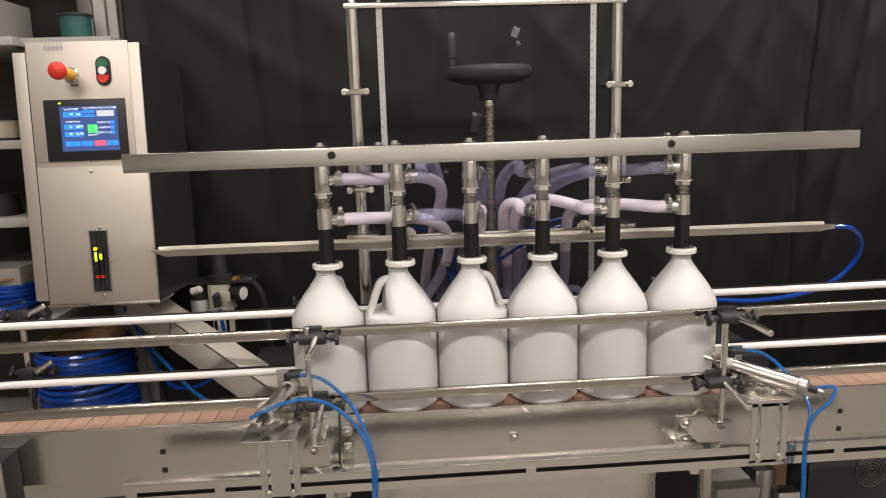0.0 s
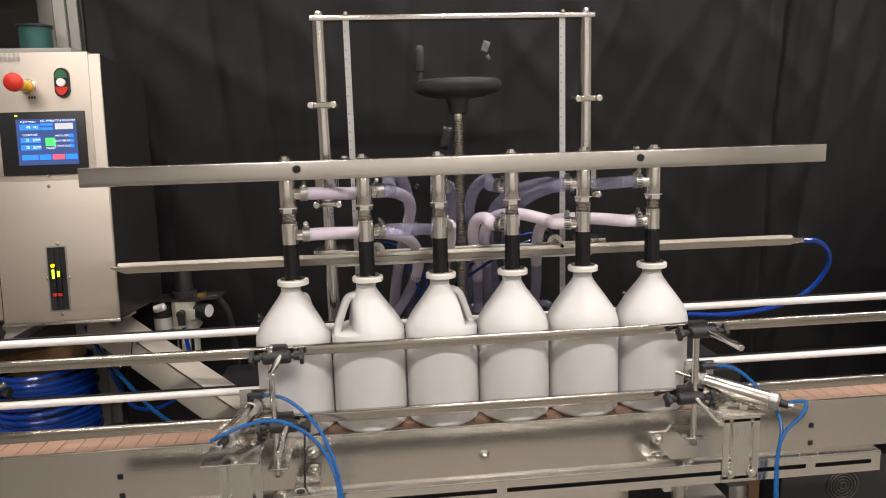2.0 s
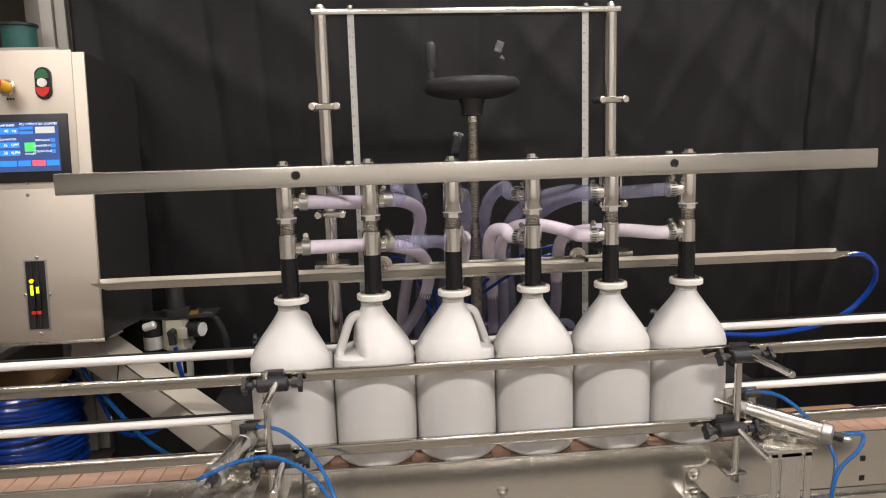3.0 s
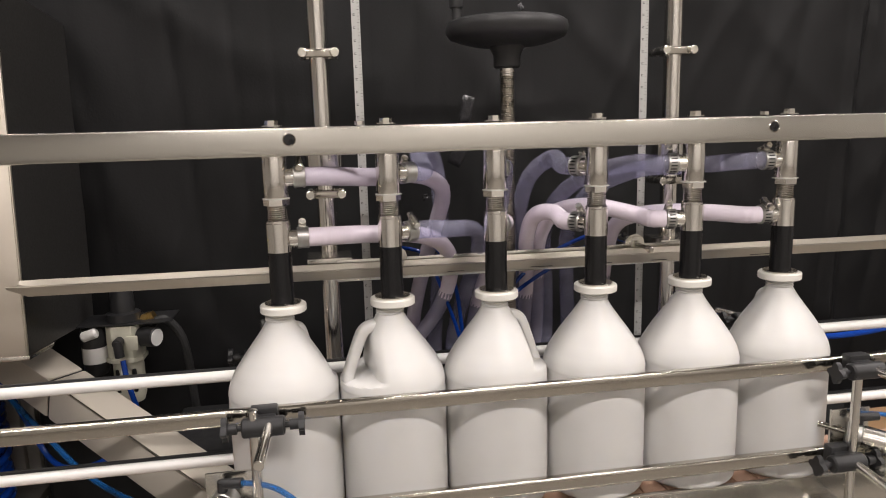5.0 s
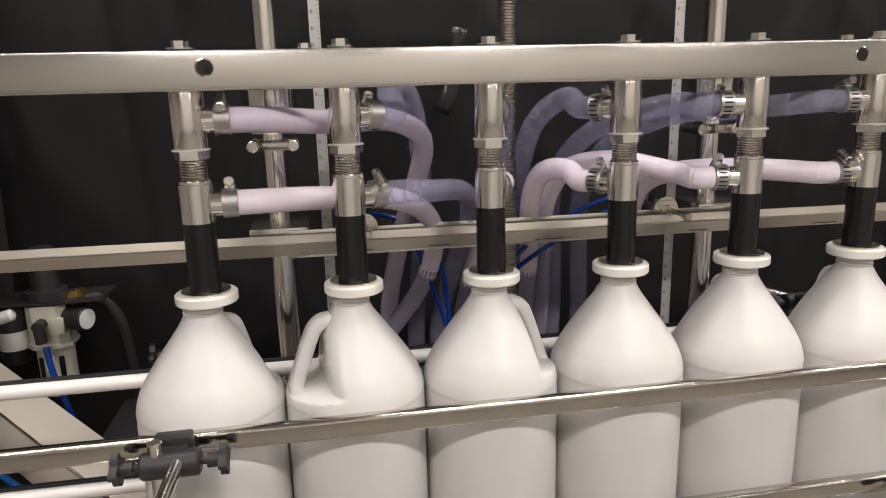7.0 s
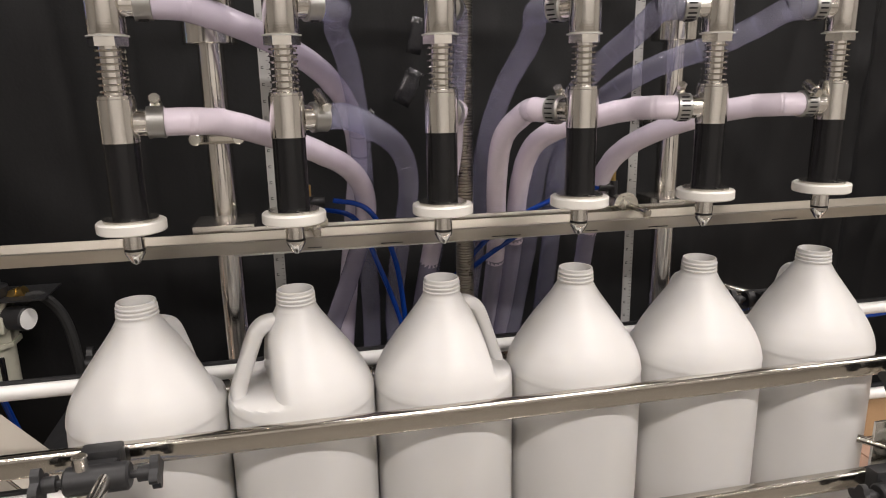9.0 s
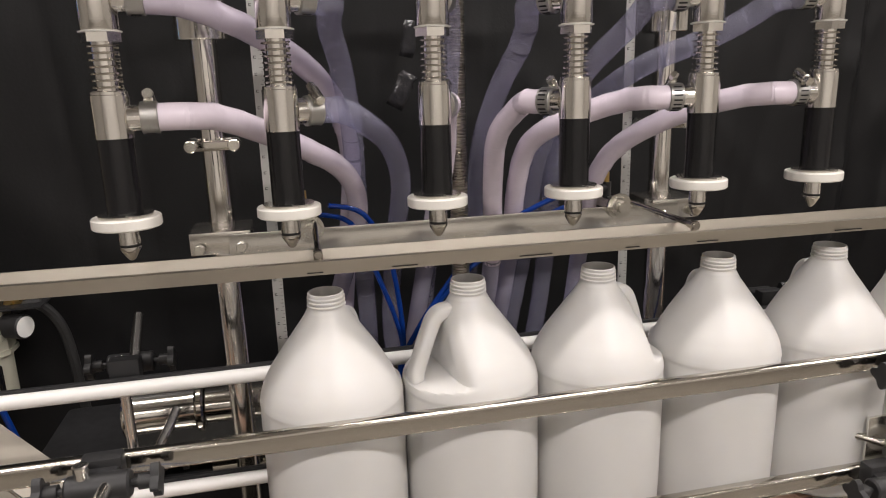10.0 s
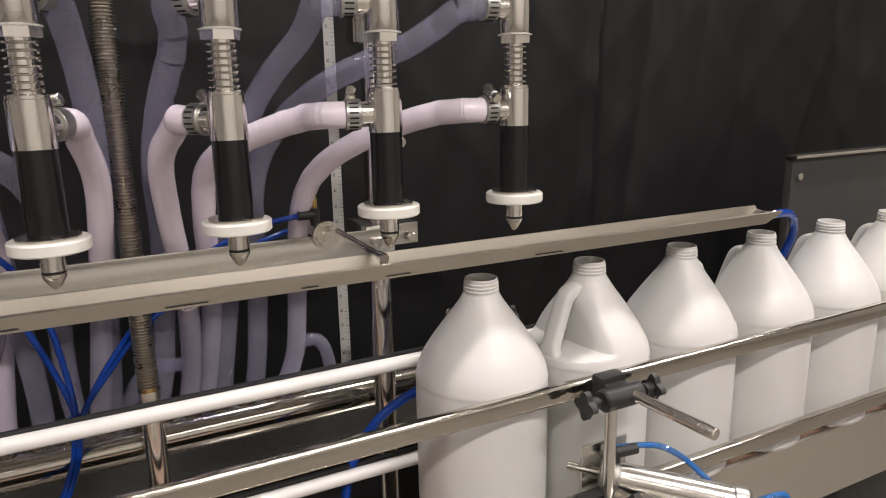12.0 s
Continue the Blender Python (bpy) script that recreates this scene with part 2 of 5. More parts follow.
# ---- the room ----
thing("floor", box(B(), (0, -1, -0.05), (9, 8, 0.1)), floor_m, "grey concrete workshop floor", "floor", kind="structure")
thing("wall_north", box(B(), (0, 1.95, 1.6), (9, 0.1, 3.2)), wall_m, "cream painted workshop wall behind the sheet", "wall", kind="structure")
thing("wall_south", box(B(), (0, -5.05, 1.6), (9, 0.1, 3.2)), south_m, "white painted workshop wall", "wall", kind="structure")
thing("wall_west", box(B(), (-4.55, -1.55, 1.6), (0.1, 6.9, 3.2)), wall_m, "cream painted workshop wall", "wall", kind="structure")
thing("wall_east", box(B(), (4.55, -1.55, 1.6), (0.1, 6.9, 3.2)), wall_m, "cream painted workshop wall", "wall", kind="structure")
thing("ceiling", box(B(), (0, -1.5, 3.25), (9.2, 7, 0.1)), ceil_m, "white painted workshop ceiling", "ceiling", kind="structure")


def smooth(a, b, v):
    t = min(1, max(0, (v - a) / (b - a)))
    return t * t * (3 - 2 * t)


def make_curtain():
    bm, nx, nz = B(), 460, 90
    x0, x1, z0, z1 = -0.98, 3.0, 0.02, 2.62

    def crease(a, b, c, sharp):
        return (1 - abs(noise.noise((a, b, c)))) ** sharp

    rows = []
    for j in range(nz + 1):
        z = z0 + (z1 - z0) * j / nz
        row = []
        for i in range(nx + 1):
            x = x0 + (x1 - x0) * i / nx
            u = x + 0.13 * (2.5 - z) * math.sin(1.7 * x + 0.5)
            drape = smooth(0.2, 1.2, x)
            f = 0.020 * noise.noise((u * 3.0, z * 0.35, 0)) + (0.006 + 0.010 * drape) * crease(u * 5.2, z * 0.3, 3, 5)
            f += (0.002 + 0.006 * drape) * crease(u * 11.0, z * 0.5, 7, 6) * smooth(-0.2, 0.3, noise.noise((x * 2, z * 1.1, 5)))
            f -= 0.007 * crease((x * 0.8 + z * 0.75) * 4.0, (z - x) * 0.8, 11, 9) + 0.005 * crease((x * 0.9 - z * 0.6) * 5.0, (z + x) * 0.9, 19, 10)
            f += 0.0014 * noise.noise((x * 16, z * 9, 23))
            ridge = math.exp(-((x - 1.02 - 0.05 * (z - 1.3)) / 0.018) ** 2) * 0.02
            bend = 0.55 * max(0, x - 1.9) ** 1.5
            row.append(bm.verts.new((x, 0.66 + f - ridge - bend, z)))
        rows.append(row)
    for j in range(nz):
        for i in range(nx):
            bm.faces.new((rows[j][i], rows[j][i + 1], rows[j + 1][i + 1], rows[j + 1][i]))
    ob = thing("curtain", bm, curtain_m, "creased black cloth backdrop hung behind the machine", "curtain")
    so = ob.modifiers.new("thickness", "SOLIDIFY")
    so.thickness = 0.0015
    return ob


make_curtain()

# ---- conveyor ----
BELT = 0.903
PITCH = 0.152
NOZZLE_X = [-0.38 + PITCH * i for i in range(6)]
JUG_X = [-0.3855 + 0.1532 * i for i in range(6)]


def make_conveyor():
    c = empty_thing("conveyor", "stainless steel chain conveyor with a tan plate belt", "conveyor")
    bm = B()
    box(bm, (-0.2, -0.062, 0.845), (4.2, 0.005, 0.110))
    box(bm, (-0.2, -0.0615, 0.9015), (4.2, 0.007, 0.004), 0.0015)
    box(bm, (-0.2, -0.05, 0.7925), (4.2, 0.026, 0.005))
    part("side_panel", bm, satin, c, "brushed stainless steel side panel")
    bm = B()
    box(bm, (-0.2, 0.062, 0.79), (4.2, 0.005, 0.21))
    box(bm, (-0.2, 0.0615, 0.897), (4.2, 0.007, 0.004))
    part("rear_panel", bm, satin, c)
    bm = B()
    box(bm, (-0.2, 0.0, 0.875), (4.2, 0.118, 0.012))
    part("bed", bm, dull, c)
    for x in (-0.735, 0.724):
        for z in (0.847, 0.806):
            bm = box(B(), (x, -0.0642, z), (0.011, 0.002, 0.011))
            part("square_hole", bm, dark_fill, c, "small square cut-out in the panel")
    bolts = [(-0.002, 0.834), (0.374, 0.843), (0.374, 0.805), (-0.354, 0.871), (-0.354, 0.833)]
    for x, z in bolts:
        bm = lathe(B(), [(0.0, 0.0105), (0.004, 0.010), (0.0075, 0.007), (0.009, 0.003), (0.012, 0.002), (0.012, 0.0)], 18)
        place(bm, pose(x, -0.0685 if x != -0.002 else -0.0645, z, 90), 0)
        part("panel_bolt", bm, zinc, c, "domed steel bolt head")
    for s in (1, -1):
        x = 0.374 if s == 1 else -0.354
        z = 0.824 if s == 1 else 0.852
        bm = prism(B(), [(x - s * 0.026, z - 0.04), (x - s * 0.018, z - 0.018), (x - s * 0.02, z + 0.034), (x + s * 0.018, z + 0.034), (x + s * 0.03, z + 0.048), (x + s * 0.06, z + 0.012),
                         (x + s * 0.03, z - 0.04)], -0.0685, -0.0647)
        part("bolted_plate", bm, steel, c, "cut steel plate bolted to the panel")
    # front slotted bar
    bm = B()
    box(bm, (0.01, -0.1765, 0.8425), (1.56, 0.03, 0.003), 0.001)
    box(bm, (0.01, -0.19, 0.834), (1.56, 0.003, 0.014))
    box(bm, (0.01, -0.19, 0.8095), (1.56, 0.003, 0.017))
    for x in (-0.755, -0.59, 0.011, 0.64, 0.78):
        box(bm, (x, -0.19, 0.8225), (0.02, 0.0032, 0.012))
    part("slotted_bar", bm, steel, c, "slotted stainless angle bar along the front")
    # black strip added behind the slot in place of the shade inside it
    part("slot_shadow_strip", box(B(), (0.01, -0.18, 0.82), (1.54, 0.004, 0.03)), black_plastic, c, "black strip standing in for the shade in the slot")
    for x in (-0.37, 0.371):
        bm = rod(B(), (x, -0.175, 0.8442), (x, -0.175, 0.8448), 0.008)
        part("bar_hole", bm, dark_fill, c)
        part("support_rod", rod(B(), (x + 0.005, -0.17, 0.4), (x + 0.005, -0.17, 0.80), 0.012), polished, c, "round steel support rod")
        bm = box(B(), (x, -0.115, 0.79), (0.05, 0.10, 0.03), 0.003)
        part("bar_arm", bm, steel, c)
    for x in (-1.6, -0.55, 0.62, 1.5):
        for y in (-0.05, 0.05):
            part("leg", box(B(), (x, y, 0.33), (0.05, 0.035, 0.66), 0.003), steel_up, c)
    bm = box(B(), (0.0, -0.0665, 0.69), (0.62, 0.004, 0.19), 0.001)
    part("lower_cover", bm, satin, c, "stainless cover with a screwed door")
    part("cover_door", box(B(), (-0.01, -0.0705, 0.665), (0.34, 0.003, 0.20), 0.001), satin, c)
    for x, z in ((0.15, 0.75), (-0.17, 0.75)):
        part("cover_screw", rod(B(), (x, -0.072, z), (x, -0.0755, z), 0.006, bevel=0.001), zinc, c)
    part("cover_bolt", hexbar(B(), (0.235, -0.068, 0.765), (0.235, -0.09, 0.762), 0.008), zinc, c)
    return c


def make_belt():
    b = empty_thing("belt", "tan plastic plate chain carrying the jugs", "belt")
    outline = [(-0.0182, -0.006), (-0.0182, -0.0012), (-0.0174, 0.0), (0.0174, 0.0), (0.0182, -0.0012), (0.0182, -0.006)]
    me = finish(prism(B(), outline, -0.057, 0.057), "chain_plate", belt_m, False)
    ridge = finish(prism(B(), [(-0.0075, -0.006), (-0.0075, -0.0028), (0.0075, -0.0028), (0.0075, -0.006)], -0.05, 0.05), "hinge", belt_m, False)
    for k in range(98):
        x = -2.4 + k * 0.0381
        o = new("chain_plate", me)
        o.parent, o.location = b, (x, 0, BELT)
        o = new("hinge", ridge)
        o.parent, o.location = b, (x + 0.01905, 0, BELT)
    return b


conveyor = make_conveyor()
belt = make_belt()


def flat_rail(name, y, z, x0, x1, mat_front, label, white=False, tilt=0.0):
    r = empty_thing(name, label, "guide rail", "guide rails")
    s = -1 if y < 0 else 1
    zz = lambda x: z + tilt * x
    if white:
        bm = rod(B(), (x0, y, zz(x0)), (x1, y, zz(x1)), 0.0085, n=16)
        part("wear_strip", bm, rail_white, r, "white plastic wear strip")
        bm = box(B(), (0.5 * (x0 + x1), y + 0.010, z + 0.002), (x1 - x0, 0.006, 0.016), 0.001)
        part("rail_back", bm, black_plastic, r, "dark strip behind the plastic")
    else:
        bm = B()
        ring = []
        for k in range(20):
            co, si = math.cos(2 * math.pi * k / 20), math.sin(2 * math.pi * k / 20)
            ring.append((0.0065 * math.copysign(abs(co) ** 0.42, co), 0.0105 * math.copysign(abs(si) ** 0.42, si)))
        a = [bm.verts.new((x0, y + p, zz(x0) + q)) for p, q in ring]
        b = [bm.verts.new((x1, y + p, zz(x1) + q)) for p, q in ring]
        for i in range(20):
            bm.faces.new((a[i], a[(i + 1) % 20], b[(i + 1) % 20], b[i]))
        bm.faces.new(a)
        bm.faces.new(b[::-1])
        part("rail_bar", bm, polished, r, "polished stainless bar")
        bm = rod(B(), (x0, y + 0.008, zz(x0)), (x1, y + 0.008, zz(x1)), 0.005, n=10)
        part("wear_strip", bm, rail_white, r)
    return r


flat_rail("guide_rail", -0.088, 1.094, -2.2, 1.9, polished, "polished steel guide rail in front of the jugs")
flat_rail("guide_rail", -0.096, 0.957, -2.2, 1.9, polished, "polished steel lower guide rail in front of the jugs")
flat_rail("guide_rail", 0.090, 1.088, -2.2, 1.9, rail_white, "white plastic guide rail behind the jugs", True)
flat_rail("guide_rail", 0.090, 0.953, -2.2, 1.9, rail_white, "white plastic lower guide rail behind the jugs", True)


def star_knob(parent, c, d, r=0.013):
    d = Vector(d).normalized()
    c = Vector(c)
    bm = B()
    rod(bm, c, c + d * 0.008, 0.0035, n=10)
    rod(bm, c + d * 0.006, c + d * 0.018, 0.007, n=14)
    q = d.to_track_quat("Z", "Y").to_matrix()
    outline = []
    for k in range(32):
        a = 2 * math.pi * k / 32
        outline.append(q @ Vector(((r + 0.003 * math.cos(4 * a)) * math.cos(a), (r + 0.003 * math.cos(4 * a)) * math.sin(a), 0)))
    lo = [bm.verts.new(c + d * 0.017 + p) for p in outline]
    hi = [bm.verts.new(c + d * 0.024 + p) for p in outline]
    bm.faces.new(lo[::-1])
    bm.faces.new(hi)
    for k in range(32):
        bm.faces.new((lo[k], lo[(k + 1) % 32], hi[(k + 1) % 32], hi[k]))
    return part("star_knob", bm, black_plastic, parent, "black star knob")


def rail_clamp(x, rail_y, rail_z, post_y, s, rod_to, post=None, lean=0.0, label="black cross clamp with steel rods holding the guide rail"):
    """A cross block on an upright post, with a rod that runs to the rail; s is the way to the front."""
    c = empty_thing("rail_clamp", label, "clamp", "rail clamps")
    z = rail_z
    bm = B()
    box(bm, (x, rail_y + s * 0.014, z + 0.004), (0.034, 0.018, 0.030), 0.003)
    part("rail_grip", bm, black_plastic, c)
    bm = B()
    rod(bm, (x - 0.026, post_y, z), (x + 0.026, post_y, z), 0.0125, n=18, bevel=0.002)
    box(bm, (x, post_y - s * 0.012, z + 0.002), (0.03, 0.02, 0.02), 0.003)
    part("cross_block", bm, black_plastic, c, "black plastic cross block")
    star_knob(c, (x + 0.026, post_y, z), (1, 0, 0))
    star_knob(c, (x - 0.026, post_y, z), (-1, 0, 0))
    a = Vector((x + 0.008, rail_y + s * 0.02, z + 0.003))
    part("cross_rod", rod(B(), a, rod_to, 0.0065, n=16, bevel=0.001), turned, c, "round steel cross rod")
    if post:
        part("post", rod(B(), (x - 0.012, post_y, post[0]), (x - 0.012, post_y, post[1]), 0.0065, n=16, bevel=0.001), turned, c, "upright steel rod")
    return c


# front clamps, two on each upright
rail_clamp(-0.405, -0.088, 1.092, -0.122, -1, (-0.402, -0.228, 1.092), (0.868, 1.115))
rail_clamp(-0.400, -0.096, 0.957, -0.130, -1, (-0.398, -0.228, 0.946))
rail_clamp(0.438, -0.088, 1.092, -0.122, -1, (0.463, -0.228, 1.090), (0.862, 1.098))
rail_clamp(0.412, -0.096, 0.957, -0.130, -1, (0.428, -0.228, 0.943))
# rear clamps
rail_clamp(-0.43, 0.100, 1.098, 0.145, 1, (-0.43, 0.215, 1.135), (0.87, 1.11))
rail_clamp(-0.43, 0.100, 0.962, 0.145, 1, (-0.40, 0.22, 0.995))
rail_clamp(-1.08, 0.100, 1.098, 0.145, 1, (-1.03, 0.13, 1.122), (0.87, 1.11))
rail_clamp(-1.08, 0.100, 0.962, 0.145, 1, (-1.03, 0.13, 0.99))
rail_clamp(0.425, 0.100, 1.098, 0.145, 1, (0.388, 0.185, 1.106), (0.87, 1.11))
rail_clamp(0.425, 0.100, 0.962, 0.145, 1, (0.39, 0.21, 0.995))
for x in (-0.417, 0.426):
    f = empty_thing("post_foot", "steel lug carrying the clamp post on the conveyor side", "bracket", "post feet")
    bm = box(B(), (x, -0.097, 0.868), (0.04, 0.064, 0.005), 0.002)
    part("lug", bm, steel, f)
    part("lug_nut", hexbar(B(), (x, -0.122, 0.853), (x, -0.122, 0.8655), 0.009), zinc, f)


def air_cylinder(base, tip, label):
    c = empty_thing("air_cylinder", label, "pneumatic cylinder", "gate cylinders")
    base, tip = Vector(base), Vector(tip)
    d = (tip - base).normalized()
    part("barrel", rod(B(), base, tip, 0.0165, n=28, bevel=0.002), satin, c, "satin steel cylinder barrel")
    bm = B()
    rod(bm, base - d * 0.012, base + d * 0.010, 0.018, n=24, bevel=0.003)
    part("rear_cap", bm, dull, c)
    bm = B()
    rod(bm, tip - d * 0.016, tip + d * 0.006, 0.018, n=24, bevel=0.004)
    part("front_cap", bm, dull, c, "grey end cap")
    part("nose_fitting", rod(B(), tip + d * 0.006, tip + d * 0.022, 0.008, n=12), black_plastic, c, "black push-in fitting")
    part("rod_end", rod(B(), tip + d * 0.02, tip + d * 0.034, 0.0055, n=12, bevel=0.001), zinc, c)
    part("piston_rod", rod(B(), base - d * 0.05, base - d * 0.01, 0.005, n=12), polished, c)
    e = base + Vector((0, 0, 0.018)) + d * 0.004
    bm = B()
    rod(bm, e, e + Vector((0, 0, 0.014)), 0.0065, n=12)
    rod(bm, e + Vector((0, 0, 0.010)), e + Vector((0.026, -0.006, 0.012)), 0.0065, n=12)
    part("elbow", bm, black_plastic, c, "black elbow fitting")
    return c


def gate_bracket(x, label, drop=0.0, reach=0.0):
    c = empty_thing("gate_bracket", label, "bracket", "gate brackets")
    bm = B()
    for dx in (-0.031, 0.0, 0.031):
        box(bm, (x + dx, -0.1935, 0.872 - drop), (0.012 if dx else 0.036, 0.003, 0.125))
    box(bm, (x, -0.1935, 0.9345 - drop), (0.075, 0.003, 0.012))
    box(bm, (x, -0.1935, 0.809 - drop), (0.075, 0.003, 0.012))
    part("slotted_plate", bm, steel_up, c, "slotted upright plate")
    bm = box(B(), (x - 0.005 - reach * 0.05, -0.142 - reach / 2, 0.9425 - drop * 0.2), (0.10, 0.115 + reach, 0.004), 0.0015)
    part("shelf_plate", bm, steel, c, "flat steel shelf plate")
    for dx in (-0.022, 0.022):
        bm = rod(B(), (x + dx, -0.192, 0.8225 - drop * 0.8), (x + dx, -0.206, 0.8225 - drop * 0.8), 0.0045, n=12)
        hexbar(bm, (x + dx, -0.1955, 0.8225 - drop * 0.8), (x + dx, -0.202, 0.8225 - drop * 0.8), 0.0085)
        part("plate_nut", bm, zinc, c, "hex nut and stud")
        bm = hexbar(B(), (x + dx, -0.160, 0.944 - drop * 0.6), (x + dx, -0.160, 0.951 - drop * 0.6), 0.008)
        rod(bm, (x + dx, -0.160, 0.944 - drop * 0.6), (x + dx, -0.160, 0.946 - drop * 0.6), 0.011, n=16)
        part("shelf_bolt", bm, zinc, c)
    return c


gate_bracket(-0.474, "slotted steel bracket carrying the entry gate cylinder", 0.012, 0.045)
gate_bracket(0.489, "slotted steel bracket carrying the exit gate cylinder")
air_cylinder((-0.462, -0.10, 0.985), (-0.492, -0.196, 0.970), "steel air cylinder of the entry gate on its bracket")
air_cylinder((0.448, -0.10, 0.984), (0.562, -0.188, 0.962), "steel air cylinder of the exit gate on its bracket")
for x in (-0.455, 0.452):
    thing("gate_plate", box(B(), (x, -0.082, 0.975), (0.065, 0.004, 0.085), 0.001), steel, "bent steel gate plate beside the jugs", "gate plate", "gate plates")


def near(pts):
    return [(x + (0.028 if x > 0 else -0.030), y + 0.082, z - 0.034) for x, y, z in pts]


def air_tube(pts, r, mat, label, name="air_tube"):
    return thing(name, tube(B(), smooth_path(pts, 8), r, 10), mat, label, "air tube", "air tubes")


air_tube(near([(-0.418, -0.19, 1.049), (-0.36, -0.215, 1.045), (-0.30, -0.255, 1.0), (-0.268, -0.29, 0.93), (-0.262, -0.30, 0.85), (-0.275, -0.30, 0.72), (-0.29, -0.28, 0.5)]), 0.0036, blue_pale,
         "light blue air tube from the entry cylinder")
air_tube(near([(-0.488, -0.29, 1.006), (-0.42, -0.30, 1.036), (-0.36, -0.295, 1.035), (-0.305, -0.285, 0.99), (-0.272, -0.298, 0.93), (-0.266, -0.307, 0.85), (-0.279, -0.307, 0.72), (-0.294, -0.287, 0.5)]), 0.0036,
         blue_pale, "light blue air tube from the entry cylinder nose")
air_tube(near([(0.428, -0.18, 1.049), (0.48, -0.2, 1.045), (0.52, -0.225, 1.01), (0.545, -0.27, 0.955), (0.53, -0.29, 0.88), (0.525, -0.30, 0.72), (0.51, -0.28, 0.5)]), 0.0036, blue_pale,
         "light blue air tube from the exit cylinder")
air_tube(near([(0.555, -0.275, 0.995), (0.585, -0.285, 0.998), (0.572, -0.295, 0.975), (0.540, -0.293, 0.94), (0.524, -0.297, 0.88), (0.519, -0.307, 0.72), (0.504, -0.287, 0.5)]), 0.0036, blue_pale,
         "light blue air tube from the exit cylinder nose")
air_tube([(-0.362, -0.12, 0.945), (-0.364, -0.135, 0.88), (-0.368, -0.145, 0.78), (-0.37, -0.14, 0.6)], 0.002, black_rubber, "thin black cable down the conveyor side", "cable")

# ---- jugs ----


SLOPE = [(0.0, 0.0), (0.06, 0.012), (0.17, 0.062), (0.33, 0.200), (0.52, 0.420), (0.71, 0.660), (0.88, 0.875), (1.0, 1.0)]


def slope(t):
    for (a, fa), (b, fb) in zip(SLOPE, SLOPE[1:]):
        if t <= b:
            return fa + (fb - fa) * (t - a) / (b - a)
    return 1.0


def jug_radius(z, phi):
    """Outer radius of the jug; phi is 0 at the handle side."""
    H0, H1, RB, RN = 0.192, 0.290, 0.0765, 0.0196
    off = abs((phi + math.pi) % (2 * math.pi) - math.pi)
    if z < 0.012:
        return RB - 0.010 * (1 - z / 0.012) ** 2
    if z < H0:
        return RB + 0.0005 * smooth(0.030, 0.045, z) * smooth(H0 - 0.004, H0 - 0.014, z) - 0.0005
    t = (z - H0) / (H1 - H0)
    f = sum(slope(t + e) for e in (-0.05, -0.025, 0.0, 0.025, 0.05)) / 5 if t > 0.05 else slope(t)
    r = RB + (RN - RB) * f
    # flat recess behind the handle, with a ledge at its foot
    d = r * math.cos(off)
    if d > 0.004:
        lim = 0.090 - 0.057 * smooth(0.05, 0.19, t)
        k = 0.012
        h = min(1, max(0, 0.5 + 0.5 * (lim - d) / k))
        r *= ((lim * (1 - h) + d * h) - k * h * (1 - h)) / d
    return r


